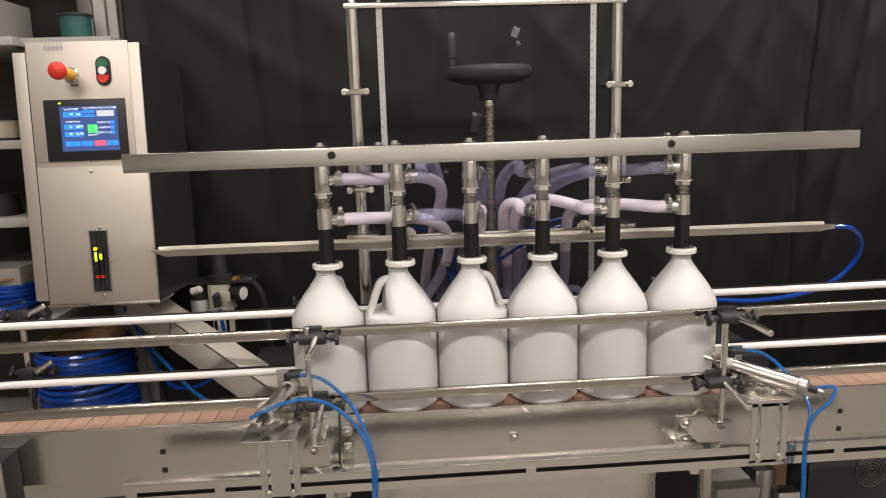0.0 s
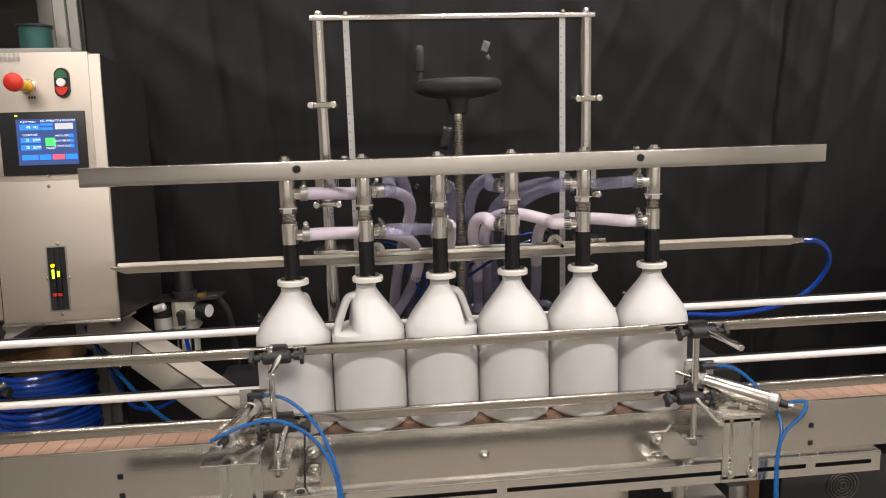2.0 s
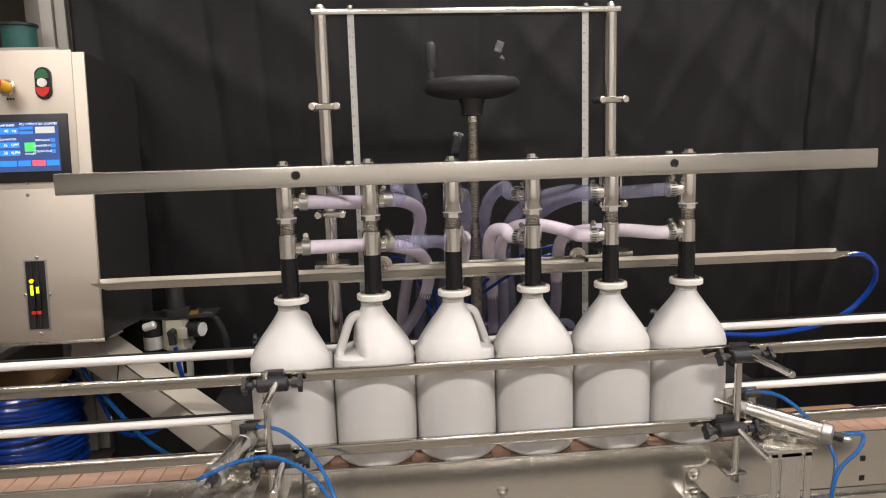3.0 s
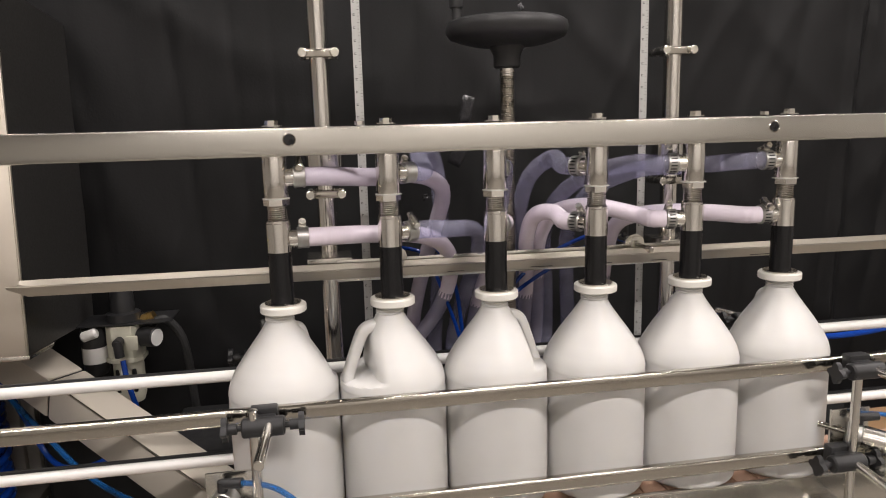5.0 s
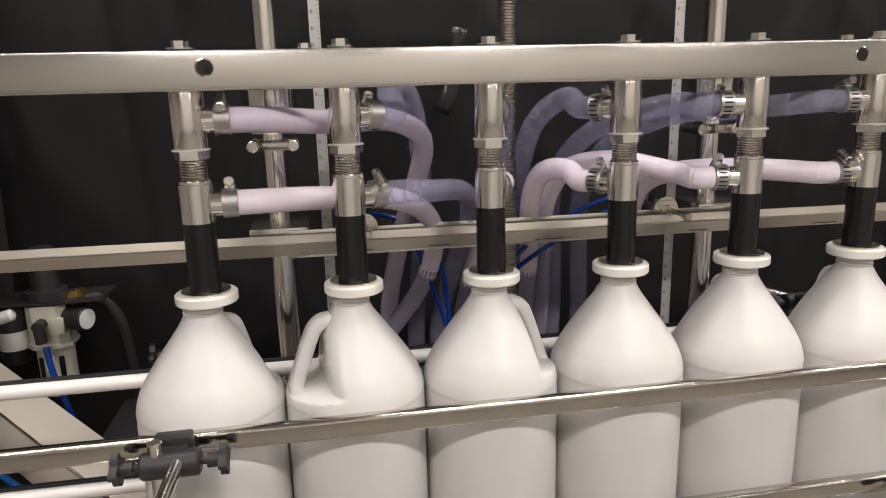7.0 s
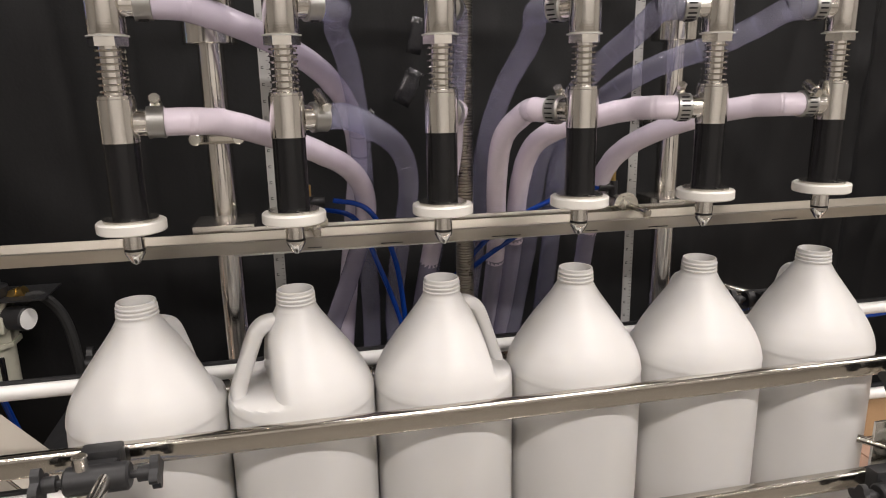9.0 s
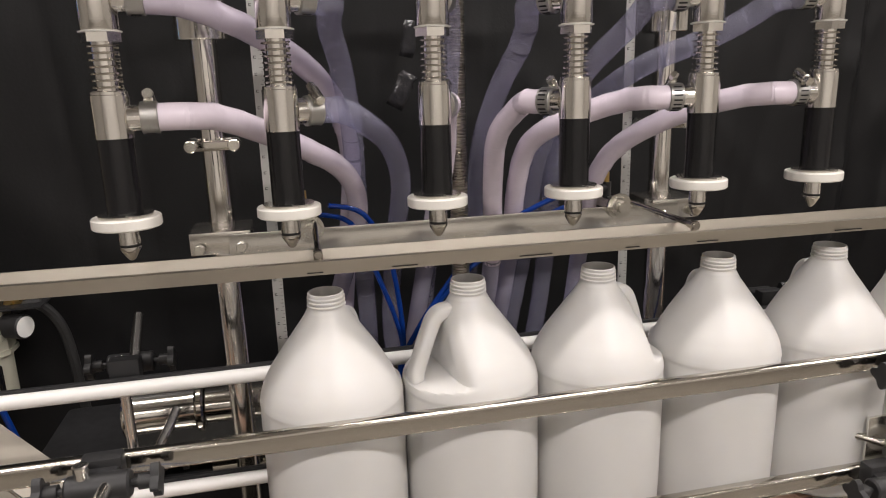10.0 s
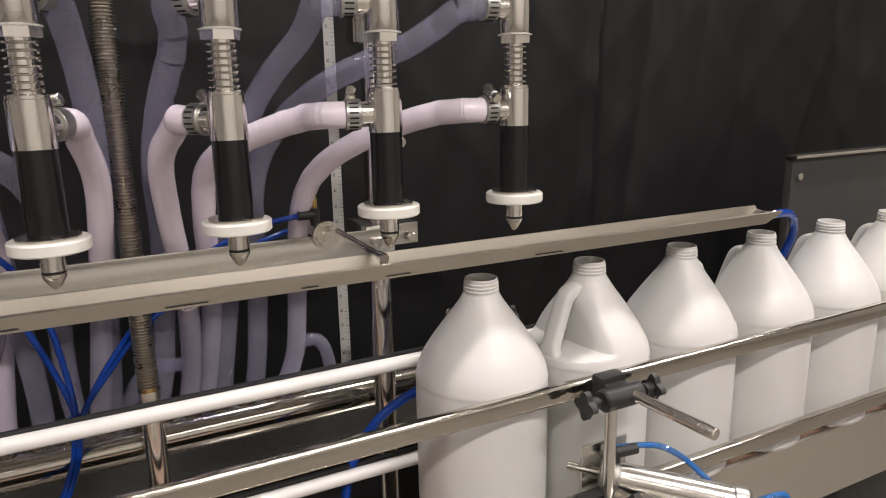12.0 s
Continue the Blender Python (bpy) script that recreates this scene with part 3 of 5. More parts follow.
def make_jug():
    j = empty_thing("jug", "white plastic gallon jug with open threaded neck", "jug", "jugs on the conveyor")
    bm, n = B(), 112
    zs = [0, 0.001, 0.003, 0.006, 0.009, 0.012] + [0.018 + 0.006 * k for k in range(28)] + [0.184, 0.188, 0.1905] + [0.192 + 0.002 * k for k in range(49)]
    loops = []
    for z in zs:
        loops.append([bm.verts.new((jug_radius(z, a) * math.cos(a), jug_radius(z, a) * math.sin(a), z)) for a in (2 * math.pi * k / n for k in range(n))])
    neck = [(0.0192, 0.2905), (0.0190, 0.2918), (0.0202, 0.2924), (0.0202, 0.2940), (0.0189, 0.2950), (0.0189, 0.2960), (0.0199, 0.2967), (0.0199, 0.2982), (0.0187, 0.2992), (0.0187, 0.3002),
            (0.0197, 0.3009), (0.0197, 0.3022), (0.0187, 0.3034), (0.0187, 0.3062), (0.0181, 0.307), (0.0170, 0.307), (0.0165, 0.305), (0.0165, 0.289), (0.0173, 0.283), (0.024, 0.262), (0.030, 0.245)]
    for r, z in neck:
        loops.append([bm.verts.new((r * math.cos(2 * math.pi * k / n), r * math.sin(2 * math.pi * k / n), z)) for k in range(n)])
    for p, s in zip(loops, loops[1:]):
        for k in range(n):
            bm.faces.new((p[k], p[(k + 1) % n], s[(k + 1) % n], s[k]))
    bm.faces.new(loops[0][::-1])
    part("body", bm, hdpe, j)
    # flat-sided grip, square in section with rounded corners
    path = smooth_path([(0.010, 0, 0.2730), (0.022, 0, 0.2745), (0.0335, 0, 0.2730), (0.0415, 0, 0.2665), (0.0470, 0, 0.2550), (0.0535, 0, 0.238), (0.0595, 0, 0.221), (0.0640, 0, 0.207), (0.0650, 0, 0.195)], 6)
    bm, rings = B(), []
    for i, p in enumerate(path):
        d = (path[min(i + 1, len(path) - 1)] - path[max(i - 1, 0)]).normalized()
        nrm = Vector((d.z, 0, -d.x))
        foot = smooth(0.80, 1.0, i / (len(path) - 1))
        ring = []
        for q in range(20):
            co, si = math.cos(2 * math.pi * q / 20), math.sin(2 * math.pi * q / 20)
            ring.append(bm.verts.new(p + nrm * 0.0080 * math.copysign(abs(co) ** 0.6, co) + Vector((0, (0.0112 + 0.008 * foot) * math.copysign(abs(si) ** 0.6, si), 0))))
        rings.append(ring)
    for p, s in zip(rings, rings[1:]):
        for q in range(20):
            bm.faces.new((p[q], p[(q + 1) % 20], s[(q + 1) % 20], s[q]))
    bm.faces.new(rings[0][::-1])
    bm.faces.new(rings[-1])
    part("handle", bm, hdpe, j, "moulded grip handle")
    return j


jug_first = make_jug()
HANDLE = [58, 189, 17, 88, 86, 86]
jugs = [jug_first]
for i in range(1, 6):
    jugs.append(copy_thing(jug_first, pose(JUG_X[i], 0, BELT, 0, 0, HANDLE[i])))
jug_first.matrix_world = pose(JUG_X[0], 0, BELT, 0, 0, HANDLE[0])
for i in (0, 3, 4, 5):
    jugs[i]["label"] = "white plastic gallon jug with its handle at the back"
jugs[1]["label"] = "white plastic gallon jug with its handle turned sideways"
jugs[2]["label"] = "white plastic gallon jug with its handle half behind"

# ---- filling head ----
LIFT = [(0, 0), (8.5, 0), (8.6, 0.011), (8.7, 0.027), (8.8, 0.039), (8.9, 0.067), (9.0, 0.095), (9.1, 0.105), (9.2, 0.108), (12, 0.108)]
SPRING = 0.022
POST_X = (-0.313, 0.296)
head = empty_thing("nozzle_carriage", "square stainless crossbar carrying six nozzles on two sliding sleeves", "nozzle carriage")


def make_head():
    bm = B()
    box(bm, (-0.008, 0, 1.4382), (1.522, 0.038, 0.038), 0.003)
    bar = part("crossbar", bm, steel, head, "brushed square stainless tube")
    for x in (-0.357, 0.344):
        bm = rod(B(), (x, -0.0188, 1.441), (x, -0.0194, 1.441), 0.0068, n=20)
        part("drilled_hole", bm, ink_m, bar, "round drilled hole")
        bm = lathe(B(), [(0.0068, 0), (0.0078, 0.0009), (0.0088, 0.0)], 24)
        place(bm, pose(x, -0.019, 1.441, 90), 0)
        part("hole_rim", bm, polished, bar)
        part("grub_screw", rod(B(), (x + 0.002, -0.0195, 1.44), (x + 0.002, -0.0198, 1.44), 0.003, n=12), black_gloss, bar)
    for x in NOZZLE_X:
        bm = B()
        rod(bm, (x, 0, 1.4585), (x, 0, 1.4602), 0.0135, n=24)
        hexbar(bm, (x, 0, 1.4602), (x, 0, 1.4665), 0.0085)
        part("bolt", bm, zinc, head, "hex bolt with washer")
    for x in POST_X:
        bm = lathe(B(), [(0.0165, 0), (0.031, 0), (0.032, 0.001), (0.032, 0.083), (0.031, 0.084), (0.0165, 0.084)], 36, Vector((x, 0.203, 1.365)))
        part("sliding_sleeve", bm, turned, head, "polished sleeve on the upright post")
        bm = box(B(), (x, 0.098, 1.4405), (0.05, 0.155, 0.012), 0.002)
        part("link_plate", bm, steel, head)
        part("link_bolt", hexbar(B(), (x + 0.05, 0.01, 1.4585), (x + 0.05, 0.01, 1.4635), 0.007), zinc, head)


make_head()


def hose_port(parent, z, ang, r_body, tilt=0):
    """A barbed port with a worm-drive clamp; it points along ang, degrees from +x."""
    a = radians(ang)
    d = Vector((math.cos(a), math.sin(a), 0))
    side = Vector((-d.y, d.x, 0))
    base = Vector((0, 0, z))
    bm = rod(B(), base + d * (r_body - 0.003), base + d * (r_body + 0.010), 0.0125, n=18)
    port = part("hose_port", bm, turned, parent, "steel hose port")
    bm = rod(B(), base + d * (r_body + 0.008), base + d * (r_body + 0.0235), 0.0150, n=24, bevel=0.0006)
    part("clamp_band", bm, dull, parent, "perforated steel clamp band")
    bm = B()
    for k in range(9):
        ang2 = -1.9 + k * 0.34
        v = side * math.cos(ang2) * 0.01535 + Vector((0, 0, math.sin(ang2) * 0.01535))
        c = base + d * (r_body + 0.0158) + v
        m = Matrix.Translation(c) @ Matrix((side * math.sin(ang2) * -1 + Vector((0, 0, math.cos(ang2))), d, v.normalized())).transposed().to_4x4()
        box(bm, (0, 0, 0), (0.0016, 0.009, 0.0006), 0, m)
    tagged(part("slot_print", bm, dark_fill, parent), kind="stuff")
    lean = radians(tilt)
    up = Vector((0, 0, math.cos(lean))) + side * math.sin(lean)
    run = side * math.cos(lean) - Vector((0, 0, math.sin(lean)))
    top = base + d * (r_body + 0.0158) + up * 0.0195
    bm = rod(B(), top - run * 0.012, top + run * 0.008, 0.0055, n=14, bevel=0.001)
    hexbar(bm, top + run * 0.008, top + run * 0.0145, 0.0050)
    rod(bm, base + d * (r_body + 0.0158) + up * 0.0145 - run * 0.007, base + d * (r_body + 0.0158) + up * 0.0145 + run * 0.007, 0.0045, n=10)
    part("worm_screw", bm, zinc, parent, "worm-drive screw housing")
    return port


PORT = [4, 22, 62, 128, 168, 177]
nozzles, lagging, coils = [], [], []
for i, x in enumerate(NOZZLE_X):
    nz = empty_thing("filling_nozzle", "stainless filling nozzle with spring, black sleeve and white seal disc", "nozzle", "filling nozzles", pose(x, 0, 1.42))
    nozzles.append(nz)
    part("upper_sleeve", lathe(B(), [(0.0, -0.0005), (0.0160, -0.0005), (0.0165, -0.002), (0.0165, -0.055), (0.0158, -0.0565), (0.0, -0.0565)], 32), turned, nz, "turned steel upper sleeve")
    hose_port(nz, -0.029, PORT[i], 0.0165, (-25, 50, 15, -60, -70, -20)[i])
    part("gasket", rod(B(), (0, 0, -0.0565), (0, 0, -0.0576), 0.0184, n=28), gasket_m, nz, "thin white gasket")
    bm = hexbar(B(), (0, 0, -0.0576), (0, 0, -0.066), 0.0172)
    part("hex_nut", bm, turned, nz)
    bm = rod(B(), (0, 0, -0.06), (0, 0, -0.245), 0.0095, n=20)
    lathe(bm, [(0.0, -0.2690), (0.0022, -0.2684), (0.0042, -0.2664), (0.0078, -0.2605), (0.0092, -0.2580), (0.0098, -0.2560), (0.0098, -0.2545), (0.0086, -0.254), (0.0086, -0.2525), (0.0098, -0.252), (0.0098, -0.245), (0.0, -0.245)], 20)
    part("stem_and_tip", bm, turned, nz, "steel stem with a pointed tip")
    part("seal_ring", rod(B(), (0, 0, -0.2539), (0, 0, -0.2526), 0.0094, n=20), black_rubber, nz, "black seal ring near the tip")
    lag = []
    barrel = part("barrel", lathe(B(), [(0.0, -0.0865), (0.0150, -0.0865), (0.0160, -0.0875), (0.0160, -0.090), (0.0168, -0.0905), (0.0168, -0.1295), (0.0162, -0.130), (0.0, -0.130)], 32), turned, nz,
                  "turned steel lower barrel")
    lag.append(barrel)
    hose_port(barrel, -0.112, PORT[i], 0.0168, (30, -35, 10, -45, -40, 25)[i])
    bs = part("black_sleeve", lathe(B(), [(0.0, -0.130), (0.0160, -0.130), (0.0160, -0.2025), (0.0, -0.2025)], 32), black_gloss, nz,
              "black plastic lower sleeve")
    lag.append(bs)
    fl = part("flange", lathe(B(), [(0.010, -0.2000), (0.0250, -0.2004), (0.0250, -0.2028), (0.010, -0.203)], 32), zinc, nz, "thin steel flange")
    lag.append(fl)
    sd = part("seal_disc", lathe(B(), [(0.0095, -0.2030), (0.0305, -0.2030), (0.0316, -0.2042), (0.0316, -0.2122), (0.0305, -0.2134), (0.0215, -0.2134), (0.0215, -0.2120), (0.0095, -0.2120)], 40, close=True),
              white_plastic, nz, "white plastic seal disc")
    lag.append(sd)
    lagging.append(lag)
    turn = []
    for k in range(7):
        bm, pts = B(), []
        for a in range(21):
            an = 2 * math.pi * a / 20
            pts.append((0.0128 * math.cos(an), 0.0128 * math.sin(an), 0.0026 * (a / 20 - 0.5)))
        tube(bm, pts, 0.0011, 6)
        c = part("spring_coil", bm, polished, nz)
        turn.append(c)
    coils.append(turn)


# ---- hoses ----
def resample(pts, count):
    pts = smooth_path(pts, 10)
    d = [0.0]
    for a, b in zip(pts, pts[1:]):
        d.append(d[-1] + (b - a).length)
    out, j = [], 0
    for k in range(count + 1):
        s = d[-1] * k / count
        while j < len(d) - 2 and d[j + 1] < s:
            j += 1
        u = (s - d[j]) / max(1e-9, d[j + 1] - d[j])
        out.append(pts[j].lerp(pts[j + 1], min(1, max(0, u))))
    return out, d[-1]


def from_port(i, z, up):
    a = radians(PORT[i])
    r = 0.0165 + 0.0165
    return [(NOZZLE_X[i] + (r + e) * math.cos(a), (r + e) * math.sin(a), z + up) for e in (0.0, 0.025)]


hose_rows = []
HOSE_N = 20


def settle(p):
    x, y, z = p
    return (x - (x + 0.2) * 0.16 * y, y * 1.07, z + 0.5 * y * y)


def hose(i, upper, low, high, mat, label, r=0.0132):
    z = 1.391 if upper else 1.308
    gain = 0.108 if upper else 0.086
    pl, ll = resample(from_port(i, z, 0) + [settle(p) for p in low], HOSE_N)
    ph, lh = resample(from_port(i, z, gain) + [settle(p) for p in high], HOSE_N)
    h = empty_thing("product_hose", label, "hose", "product hoses")
    ext = max(0.02, (lh / ll - 1) / 2 + 0.03) if mat is clear_hose else 0.2
    for k in range(HOSE_N):
        a, b = pl[k], pl[k + 1]
        mid = (a + b) / 2
        before = pl[k - 1] if k else a - (b - a)
        after = pl[k + 2] if k + 2 <= HOSE_N else b + (b - a)
        path = smooth_path([before, a, b, after], 6)[6:13]
        path = [path[0] - (path[1] - path[0]).normalized() * (b - a).length * ext] + path + [path[-1] + (path[-1] - path[-2]).normalized() * (b - a).length * ext]
        seg = part("hose_piece", tube(B(), [p - mid for p in path], r, 14, cap=False), film_hose if mat is milk_hose and k >= 13 else mat, h)
        rows = []
        for t, up in LIFT:
            f = up / 0.108 if upper else max(0, up - SPRING) / 0.086
            ca, cb = pl[k].lerp(ph[k], f), pl[k + 1].lerp(ph[k + 1], f)
            q = (b - a).rotation_difference(cb - ca)
            rows.append((t, Matrix.Translation((ca + cb) / 2) @ q.to_matrix().to_4x4()))
        seg.matrix_basis = rows[0][1]
        hose_rows.append((seg, rows))
    return h


CLEAR, MILK, HALF = "clear vinyl hose running down behind the nozzles", "vinyl hose full of pale pink product", "vinyl hose coated with pale product"
hose(0, True, [(-0.244, 0.045, 1.383), (-0.17, 0.09, 1.377), (-0.128, 0.13, 1.347), (-0.128, 0.165, 1.295), (-0.148, 0.20, 1.205), (-0.165, 0.25, 1.08), (-0.17, 0.265, 0.97)],
     [(-0.28, 0.03, 1.486), (-0.235, 0.07, 1.462), (-0.19, 0.12, 1.424), (-0.159, 0.16, 1.372), (-0.143, 0.2, 1.295), (-0.15, 0.25, 1.16), (-0.17, 0.265, 0.97)], half_hose, HALF)
hose(1, True, [(-0.175, 0.07, 1.412), (-0.15, 0.11, 1.408), (-0.131, 0.15, 1.36), (-0.121, 0.18, 1.276), (-0.118, 0.22, 1.187), (-0.124, 0.25, 1.055), (-0.125, 0.265, 0.97)],
     [(-0.171, 0.07, 1.475), (-0.158, 0.11, 1.43), (-0.146, 0.15, 1.362), (-0.139, 0.19, 1.282), (-0.133, 0.22, 1.169), (-0.126, 0.25, 1.06), (-0.125, 0.265, 0.97)], clear_hose, CLEAR)
hose(0, False, [(-0.25, 0.05, 1.299), (-0.174, 0.09, 1.285), (-0.124, 0.14, 1.249), (-0.108, 0.17, 1.195), (-0.125, 0.2, 1.12), (-0.175, 0.25, 1.02), (-0.21, 0.265, 0.97)],
     [(-0.29, 0.03, 1.390), (-0.247, 0.07, 1.368), (-0.198, 0.12, 1.335), (-0.156, 0.16, 1.297), (-0.138, 0.2, 1.23), (-0.165, 0.25, 1.10), (-0.21, 0.265, 0.97)], milk_hose, MILK)
hose(1, False, [(-0.132, 0.055, 1.300), (-0.078, 0.11, 1.282), (-0.062, 0.16, 1.225), (-0.078, 0.2, 1.141), (-0.09, 0.25, 1.034), (-0.085, 0.265, 0.97)],
     [(-0.143, 0.055, 1.378), (-0.103, 0.12, 1.337), (-0.084, 0.16, 1.278), (-0.086, 0.21, 1.185), (-0.091, 0.25, 1.056), (-0.085, 0.265, 0.97)], clear_hose, CLEAR)
hose(2, True, [(-0.035, 0.10, 1.345), (-0.03, 0.17, 1.25), (-0.042, 0.23, 1.11), (-0.045, 0.265, 0.97)],
     [(-0.035, 0.09, 1.44), (-0.028, 0.15, 1.34), (-0.034, 0.22, 1.16), (-0.045, 0.265, 0.97)], clear_hose, CLEAR)
hose(2, False, [(-0.042, 0.085, 1.29), (-0.036, 0.14, 1.24), (-0.05, 0.21, 1.12), (-0.06, 0.265, 0.97)],
     [(-0.042, 0.085, 1.375), (-0.03, 0.14, 1.31), (-0.04, 0.21, 1.16), (-0.06, 0.265, 0.97)], milk_hose, MILK)
hose(3, True, [(0.04, 0.08, 1.398), (0.019, 0.13, 1.358), (0.017, 0.18, 1.269), (0.03, 0.22, 1.15), (0.015, 0.25, 1.04), (0.01, 0.265, 0.97)],
     [(0.049, 0.07, 1.462), (0.037, 0.12, 1.4), (0.030, 0.17, 1.322), (0.036, 0.22, 1.215), (0.025, 0.25, 1.04), (0.01, 0.265, 0.97)], clear_hose, CLEAR)
hose(4, True, [(0.162, 0.06, 1.388), (0.11, 0.1, 1.366), (0.073, 0.14, 1.319), (0.066, 0.18, 1.251), (0.085, 0.22, 1.147), (0.098, 0.25, 1.04), (0.10, 0.265, 0.97)],
     [(0.169, 0.06, 1.468), (0.146, 0.1, 1.425), (0.121, 0.14, 1.359), (0.112, 0.18, 1.285), (0.115, 0.22, 1.165), (0.105, 0.25, 1.04), (0.10, 0.265, 0.97)], clear_hose, CLEAR)
hose(5, True, [(0.265, 0.05, 1.382), (0.191, 0.1, 1.37), (0.132, 0.15, 1.322), (0.115, 0.19, 1.245), (0.127, 0.22, 1.144), (0.143, 0.25, 1.04), (0.145, 0.265, 0.97)],
     [(0.287, 0.05, 1.463), (0.216, 0.1, 1.423), (0.167, 0.15, 1.364), (0.147, 0.19, 1.289), (0.150, 0.22, 1.163), (0.150, 0.25, 1.04), (0.145, 0.265, 0.97)], clear_hose, CLEAR)
hose(3, False, [(0.038, 0.07, 1.315), (0.021, 0.11, 1.300), (0.022, 0.15, 1.245), (0.04, 0.2, 1.157), (0.052, 0.25, 1.037), (0.052, 0.265, 0.97)],
     [(0.044, 0.07, 1.385), (0.031, 0.11, 1.346), (0.038, 0.15, 1.272), (0.055, 0.2, 1.159), (0.06, 0.25, 1.037), (0.052, 0.265, 0.97)], milk_hose, MILK)
hose(4, False, [(0.163, 0.05, 1.310), (0.108, 0.09, 1.318), (0.064, 0.13, 1.299), (0.052, 0.17, 1.240), (0.070, 0.22, 1.148), (0.078, 0.25, 1.04), (0.075, 0.265, 0.97)],
     [(0.156, 0.05, 1.388), (0.11, 0.09, 1.363), (0.082, 0.13, 1.33), (0.080, 0.17, 1.265), (0.09, 0.22, 1.149), (0.085, 0.25, 1.04), (0.075, 0.265, 0.97)], milk_hose, MILK)
hose(5, False, [(0.276, 0.04, 1.309), (0.222, 0.09, 1.302), (0.186, 0.14, 1.276), (0.185, 0.18, 1.211), (0.197, 0.22, 1.111), (0.198, 0.25, 1.03), (0.19, 0.265, 0.97)],
     [(0.299, 0.04, 1.388), (0.255, 0.09, 1.362), (0.214, 0.14, 1.318), (0.2, 0.18, 1.256), (0.204, 0.22, 1.149), (0.205, 0.25, 1.03), (0.19, 0.265, 0.97)], milk_hose, MILK)

# ---- upright frame ----


def make_frame():
    f = empty_thing("upright_frame", "stainless portal frame with two posts, rulers and stop clamps", "frame")
    for x in POST_X:
        part("post", rod(B(), (x, 0.203, 0.72), (x, 0.203, 1.756), 0.0155, n=28, bevel=0.002), turned, f, "round polished post")
        part("post_cap", lathe(B(), [(0.0, 0.012), (0.006, 0.011), (0.0095, 0.006), (0.0095, 0.0)], 16, Vector((x, 0.203, 1.766))), zinc, f)
        for z in (1.573, 1.350):
            c = part("stop_clamp", box(B(), (x, 0.184, z), (0.050, 0.007, 0.013), 0.002), polished, f, "two-piece steel stop clamp")
            part("rear_jaw", box(B(), (x, 0.222, z), (0.050, 0.007, 0.013), 0.002), polished, c)
            for dx in (-0.025, 0.025):
                bm = rod(B(), (x + dx, 0.174, z), (x + dx, 0.230, z), 0.0072, n=18, bevel=0.001)
                part("clamp_pin", bm, zinc, c, "round clamp pin")
    bm = box(B(), (-0.0085, 0.203, 1.7605), (0.645, 0.03, 0.0115), 0.002)
    part("top_bar", bm, steel, f, "flat steel top bar")
    for x in (-0.252, 0.238):
        bm = box(B(), (x, 0.194, 1.40), (0.0135, 0.0012, 0.71))
        rule = part("ruler", bm, rule_m, f, "steel measuring rule with black marks")
        marks = B()
        for k in range(140):
            z = 1.05 + k * 0.005
            w = 0.004 if k % 2 == 0 else 0.0022
            box(marks, (x + 0.006 - w / 2, 0.1930, z), (w, 0.0004, 0.0004))
            if k % 4 == 0:
                box(marks, (x - 0.0028, 0.1930, z + 0.0035), (0.0032, 0.0004, 0.0007))
                box(marks, (x - 0.0028, 0.1930, z + 0.001), (0.0032, 0.0004, 0.0007))
                box(marks, (x - 0.0040, 0.1930, z + 0.0022), (0.0007, 0.0004, 0.0028))
        tagged(part("scale_print", marks, ink_m, rule), kind="stuff")
        part("rule_bolt", rod(B(), (x, 0.19, 1.766), (x, 0.19, 1.772), 0.006, n=12), zinc, f)
    return f


make_frame()


def make_spindle():
    s = empty_thing("height_spindle", "threaded height spindle with a black handwheel", "handwheel")
    x, y = -0.009, 0.178
    prof, z = [(0.0, 1.085)], 1.085
    while z < 1.54:
        prof += [(0.0098, z), (0.0122, z + 0.001), (0.0122, z + 0.0018), (0.0098, z + 0.0028)]
        z += 0.0036
    prof.append((0.0, 1.542))
    part("screw", lathe(B(), prof, 20, Vector((x, y, 0))), thread_m, s, "oiled trapezoidal thread")
    part("lower_rod", rod(B(), (x, y, 0.70), (x, y, 1.081), 0.0125, n=20), turned, s)
    bm = rod(B(), (x, y, 1.075), (x, y, 1.087), 0.009, n=16)
    part("thread_end", bm, fitting_brass, s)
    part("collar", rod(B(), (x, y, 1.532), (x, y, 1.546), 0.0115, n=20, bevel=0.001), turned, s, "steel collar with a set screw")
    part("hub", lathe(B(), [(0.0, 1.546), (0.019, 1.546), (0.022, 1.548), (0.022, 1.565), (0.028, 1.578), (0.028, 1.587), (0.0, 1.589)], 32, Vector((x, y, 0))), wheel_m, s)
    prof = [(0.0, 1.586), (0.03, 1.58), (0.06, 1.583), (0.082, 1.589), (0.094, 1.594), (0.099, 1.601), (0.1, 1.609), (0.098, 1.616), (0.092, 1.62), (0.084, 1.618), (0.077, 1.611), (0.06, 1.606), (0.0, 1.606)]
    part("wheel", lathe(B(), prof, 56, Vector((x, y, 0))), wheel_m, s, "black dished handwheel")
    gx = x - 0.083
    bm = lathe(B(), [(0.0, 1.698), (0.005, 1.6972), (0.0085, 1.6945), (0.0107, 1.690), (0.0115, 1.684), (0.0118, 1.677), (0.0112, 1.643), (0.0105, 1.640), (0.0, 1.640)], 20, Vector((gx, y, 0)))
    part("grip", bm, wheel_m, s, "black revolving grip")
    part("grip_stem", rod(B(), (gx, y, 1.612), (gx, y, 1.643), 0.0075, n=16), wheel_m, s)
    return s


make_spindle()

# ---- drip tray ----
tray = empty_thing("drip_tray", "long stainless drip tray with raised ends", "drip tray")


